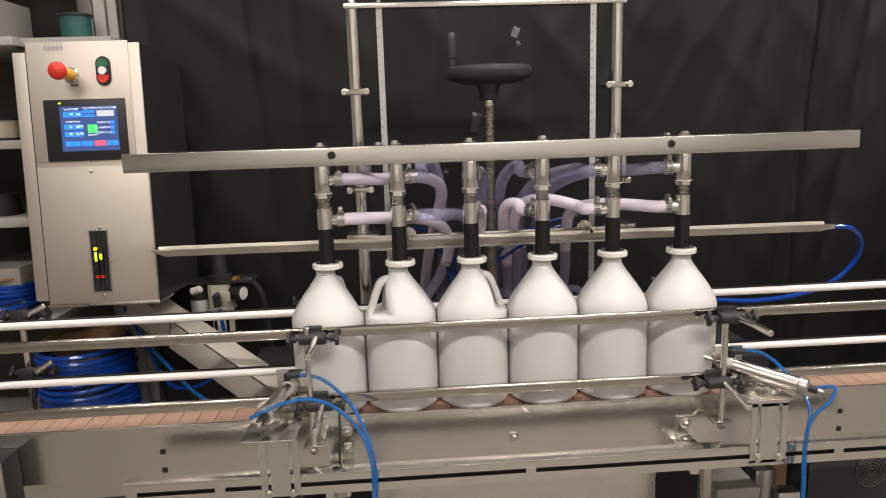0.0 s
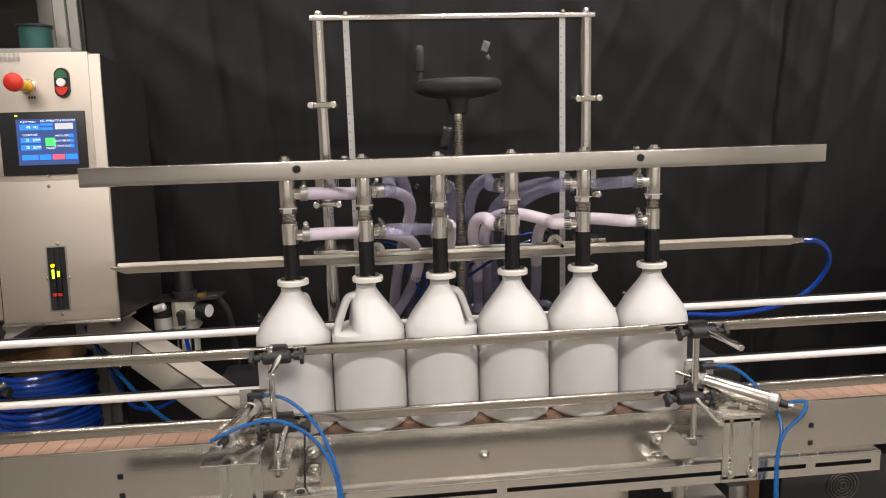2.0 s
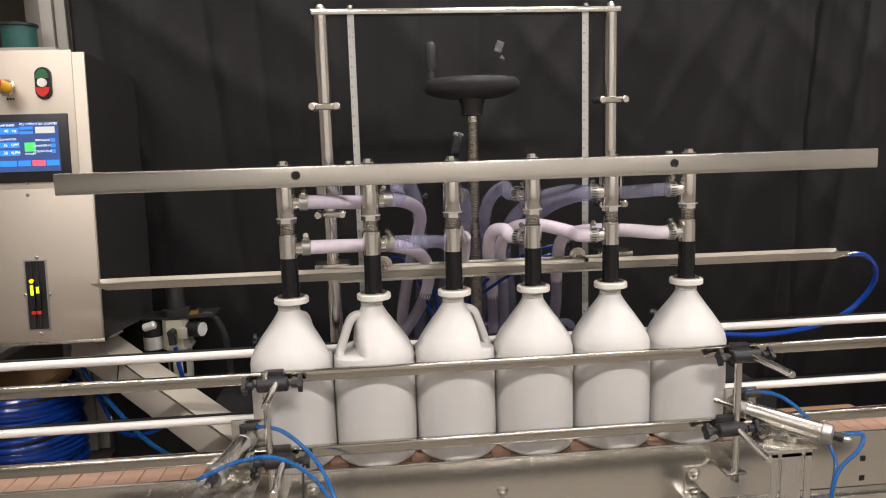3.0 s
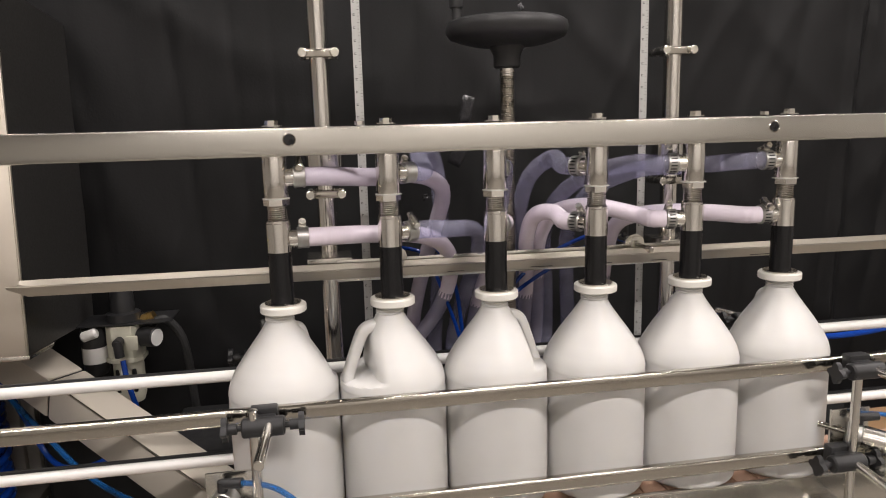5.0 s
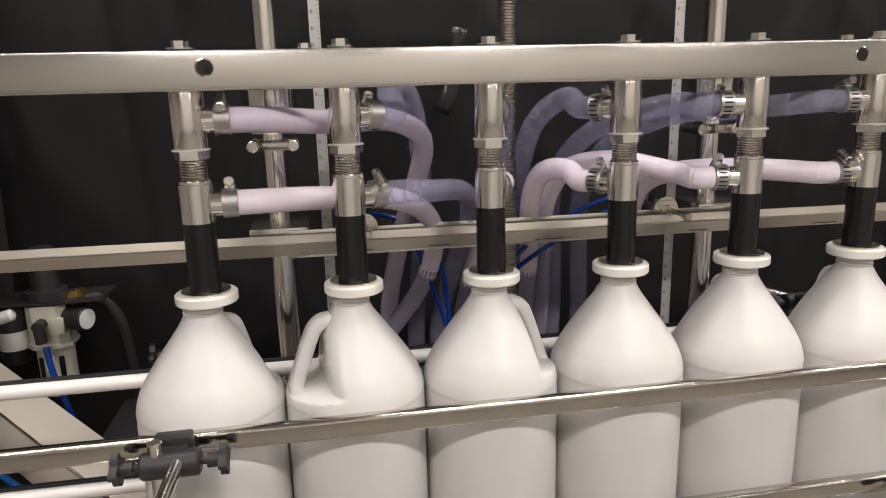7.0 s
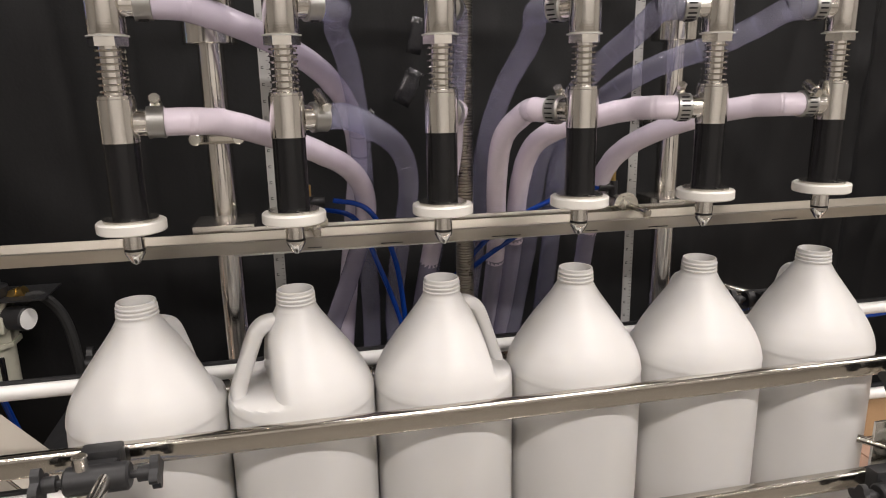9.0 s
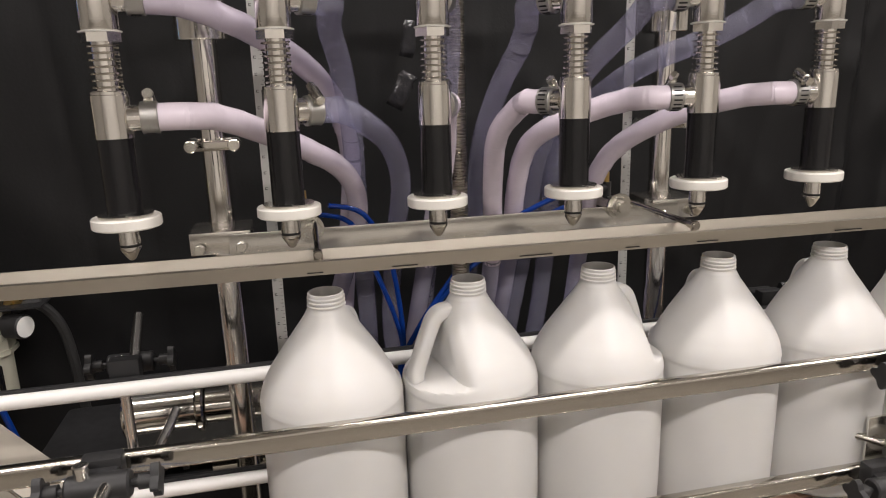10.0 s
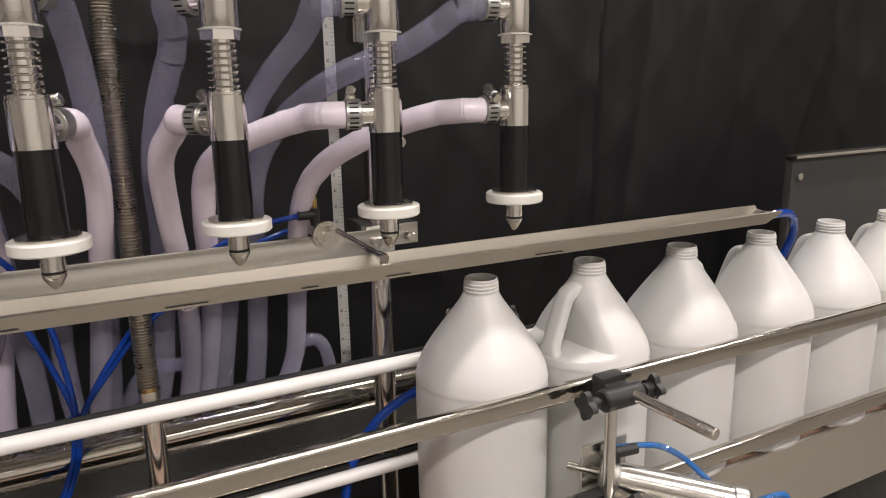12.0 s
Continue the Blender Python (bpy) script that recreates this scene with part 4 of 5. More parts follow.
def make_tray():
    x0, x1 = -0.777, 0.771
    bm = B()
    sec = [(0.0, 0.0), (-0.003, -0.0012), (0.0, -0.0155), (0.028, -0.0205), (0.040, -0.017), (0.044, 0.001), (0.042, 0.001), (0.0385, -0.0155), (0.028, -0.0187), (0.0022, -0.014), (0.002, -0.0015)]
    xs = [x0, x0 + 0.028, x1 - 0.028, x1]
    loops = []
    for k, x in enumerate(xs):
        loops.append([bm.verts.new((x, 0.093 + p, 1.241 + q * (1.0 if k in (1, 2) else 0.25))) for p, q in sec])
    for a, b in zip(loops, loops[1:]):
        for i in range(len(sec)):
            bm.faces.new((a[i], a[(i + 1) % len(sec)], b[(i + 1) % len(sec)], b[i]))
    bm.faces.new(loops[0])
    bm.faces.new(loops[-1][::-1])
    part("trough", bm, tray_steel, tray, "folded stainless trough")
    part("drain_nipple", rod(B(), (x1 - 0.012, 0.116, 1.229), (x1 + 0.014, 0.116, 1.231), 0.0062, n=14), polished, tray)
    for x in (-0.206, 0.207):
        bm = rod(B(), (x, 0.112, 1.246), (x, 0.248, 1.246), 0.0034, n=12)
        rod(bm, (x, 0.094, 1.2455), (x, 0.110, 1.2458), 0.0048, n=12, bevel=0.001)
        rod(bm, (x, 0.0985, 1.239), (x, 0.0985, 1.2500), 0.0045, n=14, bevel=0.0012)
        rod(bm, (x, 0.105, 1.246), (x, 0.142, 1.246), 0.0034, n=12)
        part("push_rod", bm, polished, tray, "cylinder push rod")
    for k, x in enumerate((-0.21, -0.12, 0.02, 0.13, 0.22, 0.40)):
        part("scuff", box(B(), (x, 0.0918, 1.2285), (0.016 + 0.010 * (k % 3), 0.0008, 0.0009)), ink_m, tray, "dark scuff line")


make_tray()


def make_tray_mount():
    m = empty_thing("tray_mount", "steel plate clamped to the posts carrying two small air cylinders", "mount")
    part("mount_plate", box(B(), (-0.003, 0.1525, 1.228), (0.60, 0.004, 0.036), 0.001), steel, m, "long flat steel plate")
    for x in POST_X:
        b = part("post_block", box(B(), (x, 0.190, 1.235), (0.072, 0.071, 0.028), 0.002), satin, m, "machined clamp block on the post")
        for dx in (-0.024, 0.024):
            part("block_bolt", rod(B(), (x + dx, 0.1515, 1.230), (x + dx, 0.144, 1.230), 0.0065, n=16, bevel=0.001), zinc, b)
    for x in (-0.206, 0.207):
        bm = hexbar(B(), (x, 0.139, 1.246), (x, 0.148, 1.246), 0.0150)
        rod(bm, (x, 0.147, 1.246), (x, 0.150, 1.246), 0.0175, n=24)
        rod(bm, (x, 0.132, 1.246), (x, 0.140, 1.246), 0.0080, n=16)
        c = part("tray_cylinder", rod(bm, (x, 0.150, 1.246), (x, 0.255, 1.246), 0.0105, n=18), zinc, m, "small round air cylinder with hex nut")
        bm = rod(B(), (x - 0.004, 0.180, 1.254), (x - 0.004, 0.180, 1.275), 0.006, n=12)
        rod(bm, (x - 0.004, 0.180, 1.267), (x + 0.016 if x < 0 else x - 0.026, 0.180, 1.267), 0.006, n=12)
        part("speed_valve", bm, black_plastic, c, "black flow control fitting")
        part("valve_screw", rod(B(), (x - 0.004, 0.180, 1.275), (x - 0.004, 0.180, 1.289), 0.0035, n=10), fitting_brass, c)
    return m


make_tray_mount()
TUBE_LABEL = "dark blue air tube from the tray cylinder"
air_tube([(-0.18, 0.180, 1.268), (-0.135, 0.186, 1.252), (-0.104, 0.190, 1.190), (-0.091, 0.196, 1.110), (-0.088, 0.203, 1.052), (-0.092, 0.205, 1.02)], 0.0035, blue_hose, TUBE_LABEL)
air_tube([(-0.19, 0.222, 1.249), (-0.150, 0.205, 1.236), (-0.122, 0.196, 1.170), (-0.098, 0.198, 1.100), (-0.089, 0.205, 1.052), (-0.092, 0.207, 1.02)], 0.0035, blue_hose, TUBE_LABEL)
air_tube([(0.19, 0.180, 1.268), (0.12, 0.184, 1.254), (0.03, 0.190, 1.205), (-0.042, 0.196, 1.120), (-0.080, 0.203, 1.056), (-0.090, 0.205, 1.02)], 0.0035, blue_hose, TUBE_LABEL)
air_tube([(0.205, 0.222, 1.246), (0.13, 0.200, 1.232), (0.01, 0.195, 1.165), (-0.055, 0.198, 1.095), (-0.082, 0.206, 1.052), (-0.090, 0.207, 1.02)], 0.0035, blue_hose, TUBE_LABEL)
bundle = empty_thing("tube_bundle", "bundle of dark blue air tubes tied together", "air tube")
for k in range(4):
    dx, dy = 0.0045 * (k % 2), 0.0045 * (k // 2)
    bm = tube(B(), smooth_path([(-0.090 + dx, 0.203 + dy, 1.055), (-0.097 + dx, 0.204 + dy, 1.0), (-0.118 + dx, 0.206 + dy, 0.945), (-0.142 + dx, 0.210 + dy, 0.90), (-0.15 + dx, 0.215 + dy, 0.78)], 8), 0.0038, 8)
    part("tube", bm, blue_hose, bundle)
for z, x, y in ((1.052, -0.087, 0.2055), (0.945, -0.116, 0.2085)):
    part("cable_tie", rod(B(), (x, y, z - 0.0015), (x, y, z + 0.0015), 0.0105, n=16), blue_pale, bundle)
drain = [(0.78, 0.116, 1.230), (0.83, 0.125, 1.225), (0.875, 0.15, 1.19), (0.89, 0.18, 1.14), (0.85, 0.20, 1.08), (0.77, 0.21, 1.045), (0.65, 0.21, 1.033), (0.52, 0.2, 1.045), (0.38, 0.212, 1.055), (0.26, 0.225, 1.02), (0.205, 0.228, 0.955), (0.19, 0.226, 0.88), (0.195, 0.225, 0.79)]

# ---- product manifold ----


def make_manifold():
    m = empty_thing("manifold", "polished stainless manifold tube with hose barbs behind the conveyor", "manifold")
    part("main_tube", rod(B(), (-0.37, 0.284, 0.966), (0.46, 0.284, 0.966), 0.026, n=32), polished, m, "polished round manifold tube")
    part("lower_tube", rod(B(), (-0.37, 0.284, 0.88), (0.46, 0.284, 0.88), 0.022, n=28), polished, m)
    part("end_tube", rod(B(), (-0.475, 0.284, 0.966), (-0.385, 0.284, 0.966), 0.030, n=32), turned, m)
    for x in (-0.475, -0.378):
        part("tri_clamp", rod(B(), (x - 0.006, 0.284, 0.966), (x + 0.006, 0.284, 0.966), 0.036, n=32, bevel=0.003), polished, m, "clamp ring with wing nut")
    bm = rod(B(), (-0.478, 0.222, 0.93), (-0.478, 0.205, 0.91), 0.005, n=12)
    rod(bm, (-0.478, 0.23, 0.94), (-0.478, 0.19, 0.935), 0.004, n=12)
    part("wing_nut", bm, zinc, m)
    for k in range(12):
        x = -0.21 + 0.0365 * k
        bm = rod(B(), (x, 0.284, 0.984), (x, 0.284, 1.003), 0.011, n=16)
        rod(bm, (x, 0.284, 0.996), (x, 0.284, 0.999), 0.0145, n=6)
        part("barb", bm, turned, m, "hose barb")
    part("rear_shelf", box(B(), (0.02, 0.32, 0.91), (1.0, 0.16, 0.004)), steel, m)
    return m


make_manifold()
for x, w in ((-0.20, 0.035), (0.02, 0.05), (0.215, 0.028)):
    thing("loop_hose", tube(B(), smooth_path([(x - w, 0.29, 0.95), (x - w, 0.288, 1.02), (x - w * 0.5, 0.286, 1.06), (x + w * 0.5, 0.286, 1.06), (x + w, 0.288, 1.02), (x + w, 0.29, 0.95)], 8), 0.0095, 12), clear_hose,
          "short looped clear vinyl hose on the manifold", "hose", "loop hoses")

# ---- control cabinet ----
CAB = pose(-0.836, 0.30, 1.082, -4.5)


def cab(bm):
    place(bm, CAB, 0)
    return bm


CAB_SCREEN = CAB @ pose(-0.003, 0, -0.012)


def cab_screen(bm):
    place(bm, CAB_SCREEN, 0)
    return bm


def make_cabinet():
    W, H = 0.266, 0.632
    c = empty_thing("control_cabinet", "stainless control cabinet with touch screen and emergency stop", "control cabinet")
    part("body", cab(prism(B(), [(-W, 0), (0, 0), (0, H - 0.001), (-W, H - 0.001)], 0.004, 0.34)), cabinet_black, c, "black cabinet body")
    bm = box(B(), (-W / 2, 0.0, H / 2), (W, 0.006, H), 0.0015)
    part("front_frame", cab(bm), cab_steel, c, "brushed stainless front")
    bm = box(B(), (-W / 2 - 0.012, -0.0045, H / 2 + 0.178), (W - 0.028, 0.003, 0.285), 0.001)
    door = part("door", cab(bm), cab_steel, c, "brushed stainless hinged door")
    bm = box(B(), (-0.135, -0.0055, 0.438), (0.193, 0.008, 0.148), 0.003)
    hmi = part("touch_screen", cab_screen(bm), bezel_m, c, "touch screen in a black bezel")
    part("display", cab_screen(box(B(), (-0.126, -0.0105, 0.441), (0.134, 0.002, 0.107))), screen_m, hmi, "lit dark blue display")
    fields = [(0.03, 0.088, 0.044, 0.013, blue_glow), (0.068, 0.094, 0.028, 0.006, blue_glow), (0.068, 0.084, 0.028, 0.006, blue_glow), (0.107, 0.089, 0.040, 0.014, grey_glow),
              (0.03, 0.058, 0.044, 0.012, blue_glow), (0.03, 0.041, 0.044, 0.012, blue_glow), (0.074, 0.053, 0.022, 0.019, green_glow), (0.122, 0.067, 0.009, 0.008, blue_glow),
              (0.122, 0.055, 0.009, 0.008, blue_glow), (0.122, 0.043, 0.009, 0.008, blue_glow), (0.026, 0.018, 0.036, 0.012, blue_glow), (0.060, 0.018, 0.026, 0.012, blue_glow),
              (0.090, 0.018, 0.027, 0.012, red_glow), (0.119, 0.018, 0.026, 0.012, blue_glow)]
    for u, v, w, h, m in fields:
        part("field", cab_screen(box(B(), (-0.193 + u, -0.0118, 0.3875 + v), (w, 0.001, h))), m, hmi)
    words = [("PUMP SPEED", 0.028, 0.100), ("FILL TIME", 0.068, 0.102), ("BOTTLE COUNTER", 0.107, 0.102), ("CONVEYOR", 0.030, 0.070), ("INSTALLED", 0.101, 0.067), ("COUNTED IN", 0.099, 0.055),
             ("COUNT OUT", 0.101, 0.043), ("ON/OFF", 0.074, 0.038), ("40   Hz", 0.036, 0.088), ("35   GPM", 0.036, 0.058), ("20   SLPM", 0.036, 0.041)]
    for text, u, v in words:
        cu = bpy.data.curves.new("lettering", "FONT")
        cu.body, cu.size, cu.align_x, cu.align_y = text, 0.0062 if not text[0].isdigit() else 0.0085, "CENTER", "CENTER"
        cu.materials.append(white_glow)
        o = new("lettering", cu)
        o.parent = hmi
        o.matrix_basis = CAB_SCREEN @ pose(-0.193 + u, -0.0126, 0.3875 + v, 90)
    part("status_light", cab_screen(box(B(), (-0.192, -0.0102, 0.503), (0.006, 0.001, 0.003))), led_green, hmi)
    # emergency stop
    e = part("emergency_stop", cab(rod(B(), (-0.164, -0.006, 0.558), (-0.164, -0.012, 0.558), 0.019, n=28, bevel=0.003)), steel, c, "emergency stop button")
    part("yellow_collar", cab(rod(B(), (-0.164, -0.012, 0.558), (-0.166, -0.058, 0.559), 0.0125, n=24)), yellow_m, e, "yellow collar")
    bm = lathe(B(), [(0.0, 0.026), (0.010, 0.0255), (0.017, 0.022), (0.0205, 0.016), (0.021, 0.009), (0.019, 0.003), (0.013, 0.0)], 32)
    place(bm, CAB @ pose(-0.166, -0.055, 0.559, 90, 0, -4), 0)
    part("mushroom_head", bm, red_m, e, "red mushroom head")
    # start and stop button
    def pill(bm, x, z, hw, hh, y0, y1):
        pts = []
        for q in range(24):
            an = 2 * math.pi * (q + 0.5) / 24
            pts.append((x + hw * math.cos(an), z + hw * math.sin(an) + math.copysign(hh - hw, math.sin(an))))
        return prism(bm, pts, y0, y1)

    s = part("double_button", cab(pill(B(), -0.086, 0.565, 0.0165, 0.0335, -0.004, -0.0125)), bezel_m, c, "oval green and red start stop button")
    part("button_rim", cab(pill(B(), -0.086, 0.565, 0.0180, 0.0350, -0.004, -0.0090)), polished, s, "thin chrome rim")
    part("start_button", cab(prism(B(), [(-0.086 + 0.0135 * math.cos(math.pi * q / 12), 0.575 + 0.0195 * math.sin(math.pi * q / 12)) for q in range(13)], -0.012, -0.016)), green_m, s)
    part("stop_button", cab(prism(B(), [(-0.086 + 0.0135 * math.cos(math.pi * q / 12), 0.555 - 0.0195 * math.sin(math.pi * q / 12)) for q in range(13)], -0.012, -0.016)), red_m, s)
    part("centre_lens", cab(pill(B(), -0.086, 0.565, 0.0093, 0.0094, -0.012, -0.0185)), white_m, s)
    # maker's mark as plain bars
    for k in range(5):
        part("badge_bar", cab(box(B(), (-0.218 + 0.0095 * k, -0.0068, 0.622), (0.0075, 0.001, 0.010))), dull, c, "engraved mark")
        part("badge_bar", cab(box(B(), (-0.218 + 0.0095 * k, -0.0068, 0.6325), (0.003, 0.001, 0.004))), dull, c)
    for k in range(3):
        part("label_bar", cab(box(B(), (-0.163 + 0.006 * k, -0.0068, 0.533), (0.004, 0.001, 0.005))), ink_m, c)
    # lower plate
    bm = box(B(), (-W / 2, -0.0042, 0.170), (W - 0.004, 0.0025, 0.335), 0.001)
    part("lower_plate", cab(bm), cab_steel, c, "brushed stainless lower plate")
    for u, v in ((-0.137, 0.352), (-0.137, 0.325), (-0.129, 0.187), (-0.131, 0.017), (-0.108, 0.105), (-0.158, 0.105)):
        part("screw", cab(rod(B(), (u, -0.0055, v), (u, -0.0082, v), 0.0042, n=14, bevel=0.001)), zinc, c, "steel screw head")
    # recessed sensor window
    bm = B()
    for (x, z, w, h) in ((-0.155, 0.104, 0.003, 0.152), (-0.111, 0.104, 0.003, 0.152), (-0.133, 0.181, 0.047, 0.003), (-0.133, 0.027, 0.047, 0.003)):
        box(bm, (x, -0.006, z), (w, 0.004, h))
    win = part("sensor_window", cab(bm), dull, c, "recessed window with sensor amplifiers")
    part("recess", cab(box(B(), (-0.133, -0.0052, 0.104), (0.043, 0.002, 0.152))), dark_fill, win)
    for dx, m in ((-0.141, led_green), (-0.129, led_green)):
        part("amplifier", cab(box(B(), (dx, -0.0095, 0.105), (0.0095, 0.006, 0.062), 0.001)), bezel_m, win)
        part("amplifier_display", cab(box(B(), (dx, -0.013, 0.116), (0.006, 0.001, 0.022 if dx < -0.135 else 0.014))), m, win, "lit green display")
        part("fibre_end", cab(box(B(), (dx, -0.0105, 0.066), (0.008, 0.005, 0.007))), red_m, win)
        part("fibre_cable", cab(rod(B(), (dx, -0.0085, 0.032), (dx, -0.0085, 0.063), 0.0022, n=8)), black_plastic, win)
        part("fibre_cable", cab(rod(B(), (dx, -0.0085, 0.138), (dx, -0.0085, 0.176), 0.0022, n=8)), black_plastic, win)
    part("amber_light", cab(rod(B(), (-0.141, -0.009, 0.136), (-0.141, -0.014, 0.136), 0.0045, n=12)), led_amber, win)
    bm = box(B(), (-W / 2, 0.05, -0.004), (W + 0.006, 0.11, 0.008), 0.002)
    part("bottom_lip", cab(bm), satin, c)
    part("rear_housing", cab(box(B(), (-W - 0.032, 0.165, H / 2 - 0.004), (0.046, 0.25, H - 0.012), 0.004)), cab_steel, c, "brushed steel side housing")
    part("door_seal", cab(box(B(), (-W - 0.0045, 0.10, H / 2 - 0.004), (0.009, 0.18, H - 0.014), 0.002)), black_rubber, c, "black rubber door seal")
    return c


make_cabinet()


def make_arm():
    a = empty_thing("support_arm", "pale matt steel box arm carrying the control cabinet", "support arm")
    # the upper front edge runs from under the cabinet down to the conveyor frame
    p, q = Vector((-0.858, 0.42, 0.994)), Vector((-0.569, 0.18, 0.886))
    d = (q - p).normalized()
    side = d.cross(Vector((0, 0, 1))).normalized()
    up = side.cross(d)
    m = Matrix((d, side, up)).transposed().to_4x4()
    m.translation = p - side * 0.036 - up * 0.042
    part("box_tube", box(B(), (0.254, 0, 0), (0.50, 0.072, 0.084), 0.005, m), arm_paint, a)
    part("upper_tube", box(B(), (-0.105, 0, 0), (0.205, 0.072, 0.084), 0.005, m), arm_paint, a)
    part("joint_gap", box(B(), (0.001, 0, 0), (0.006, 0.066, 0.078), 0, m), dark_fill, a, "dark joint in the arm")
    part("weld_bead", rod(B(), p + side * -0.001 + d * 0.02 - up * 0.001, q + d * 0.1 - side * 0.001 - up * 0.001, 0.0022, n=8), polished, a)
    part("end_plate", box(B(), (0.506, 0, 0), (0.006, 0.09, 0.11), 0.001, m), steel, a)
    return a


make_arm()


def make_regulator():
    x, y, z = -0.752, 0.565, 1.012
    r = empty_thing("air_regulator", "grey air filter regulator with gauge on a steel plate", "air regulator")
    bm = prism(B(), [(-0.20, 0.0), (0.10, 0.0), (0.10, 0.003), (-0.20, 0.003)], -0.015, 0.08)
    place(bm, pose(x, y - 0.02, z + 0.052), 0)
    part("mount_plate", bm, black_plastic, r, "flat black mounting plate")

    def octagon(hw, hd, cut):
        return [(-hw, -hd + cut), (-hw + cut, -hd), (hw - cut, -hd), (hw, -hd + cut), (hw, hd - cut), (hw - cut, hd), (-hw + cut, hd), (-hw, hd - cut)]

    def block(outline, z0, z1):
        bm = B()
        lo, hi = [bm.verts.new((x + p, y + q, z + z0)) for p, q in outline], [bm.verts.new((x + p, y + q, z + z1)) for p, q in outline]
        bm.faces.new(lo[::-1])
        bm.faces.new(hi)
        for k in range(8):
            bm.faces.new((lo[k], lo[(k + 1) % 8], hi[(k + 1) % 8], hi[k]))
        return bm

    body = part("body", block(octagon(0.034, 0.032, 0.014), -0.022, 0.048), cast_grey, r, "pale cast regulator body")
    part("port_boss", box(B(), (x + 0.020, y - 0.026, z + 0.012), (0.026, 0.022, 0.030), 0.003), cast_grey, body)
    part("rib", block(octagon(0.037, 0.035, 0.015), -0.030, -0.022), cast_grey, body)
    part("knob", lathe(B(), [(0.0, 0.15), (0.02, 0.148), (0.022, 0.14), (0.024, 0.075), (0.034, 0.072), (0.034, 0.056), (0.0, 0.054)], 28, Vector((x, y, z))), black_plastic, r, "black pressure knob")
    bowl = part("bowl", lathe(B(), [(0.030, -0.030), (0.031, -0.040), (0.031, -0.108), (0.026, -0.124), (0.012, -0.130), (0.0, -0.130)], 28, Vector((x, y, z))), cast_grey, r, "pale filter bowl guard")
    for dx in (-0.016, 0.017):
        part("sight_slot", box(B(), (x + dx, y - 0.0262, z - 0.072), (0.009, 0.006, 0.052), 0.003), black_gloss, bowl, "dark sight slot")
    part("type_plate", box(B(), (x - 0.001, y - 0.0312, z - 0.058), (0.014, 0.001, 0.026)), white_m, bowl, "small white type plate")
    g = part("gauge", rod(B(), (x + 0.034, y - 0.012, z + 0.020), (x + 0.070, y - 0.030, z + 0.020), 0.021, n=28, bevel=0.002), black_plastic, r, "round pressure gauge")
    part("dial", rod(B(), (x + 0.0702, y - 0.0301, z + 0.020), (x + 0.071, y - 0.0305, z + 0.020), 0.018, n=28), dial_m, g)
    part("gauge_stem", rod(B(), (x + 0.026, y - 0.008, z + 0.020), (x + 0.036, y - 0.013, z + 0.020), 0.007, n=6), fitting_brass, g)
    bm = rod(B(), (x + 0.030, y + 0.004, z + 0.050), (x + 0.062, y - 0.002, z + 0.062), 0.0095, n=16)
    hexbar(bm, (x + 0.040, y + 0.002, z + 0.0535), (x + 0.052, y, z + 0.058), 0.0125)
    part("hose_fitting", bm, fitting_brass, r, "ribbed brass hose fitting")
    valve = part("side_valve", lathe(B(), [(0.0, 0.050), (0.022, 0.048), (0.025, 0.040), (0.025, -0.045), (0.020, -0.058), (0.0, -0.060)], 24, Vector((x - 0.062, y - 0.006, z))), black_plastic, r, "black lubricator beside the regulator")
    part("valve_lever", rod(B(), (x - 0.078, y - 0.030, z + 0.030), (x - 0.046, y - 0.032, z + 0.040), 0.011, n=16, bevel=0.004), rail_white, valve, "white valve lever")
    part("white_bowl", lathe(B(), [(0.0256, 0.004), (0.0256, -0.030)], 24, Vector((x - 0.062, y - 0.006, z))), rail_white, valve, "white bowl band")
    bm = rod(B(), (x - 0.004, y - 0.030, z + 0.018), (x - 0.004, y - 0.056, z + 0.018), 0.0095, n=14, bevel=0.001)
    rod(bm, (x - 0.004, y - 0.050, z + 0.022), (x - 0.001, y - 0.052, z - 0.012), 0.0095, n=14, bevel=0.001)
    part("elbow", bm, black_plastic, r, "black push-in elbow")
    return r


make_regulator()
air_tube([(-0.749, 0.517, 0.992), (-0.742, 0.510, 0.947), (-0.729, 0.510, 0.887), (-0.717, 0.525, 0.807)], 0.0055, blue_hose, "blue air tube down from the regulator")
air_tube([(-0.697, 0.560, 1.057), (-0.667, 0.565, 1.062), (-0.637, 0.575, 1.007), (-0.627, 0.585, 0.877), (-0.617, 0.595, 0.627)], 0.009, black_rubber, "black supply hose down from the regulator", "air_hose")
air_tube([(-1.067, 0.655, 0.977), (-0.997, 0.635, 0.827), (-0.937, 0.595, 0.747), (-0.857, 0.555, 0.747), (-0.777, 0.535, 0.787)], 0.006, blue_hose, "blue air tube looping under the cabinet")
air_tube([(-0.997, 0.555, 0.927), (-0.917, 0.535, 0.827), (-0.837, 0.495, 0.757), (-0.737, 0.455, 0.707), (-0.617, 0.415, 0.687)], 0.006, blue_pale, "light blue air tube under the cabinet")

# ---- storage behind ----


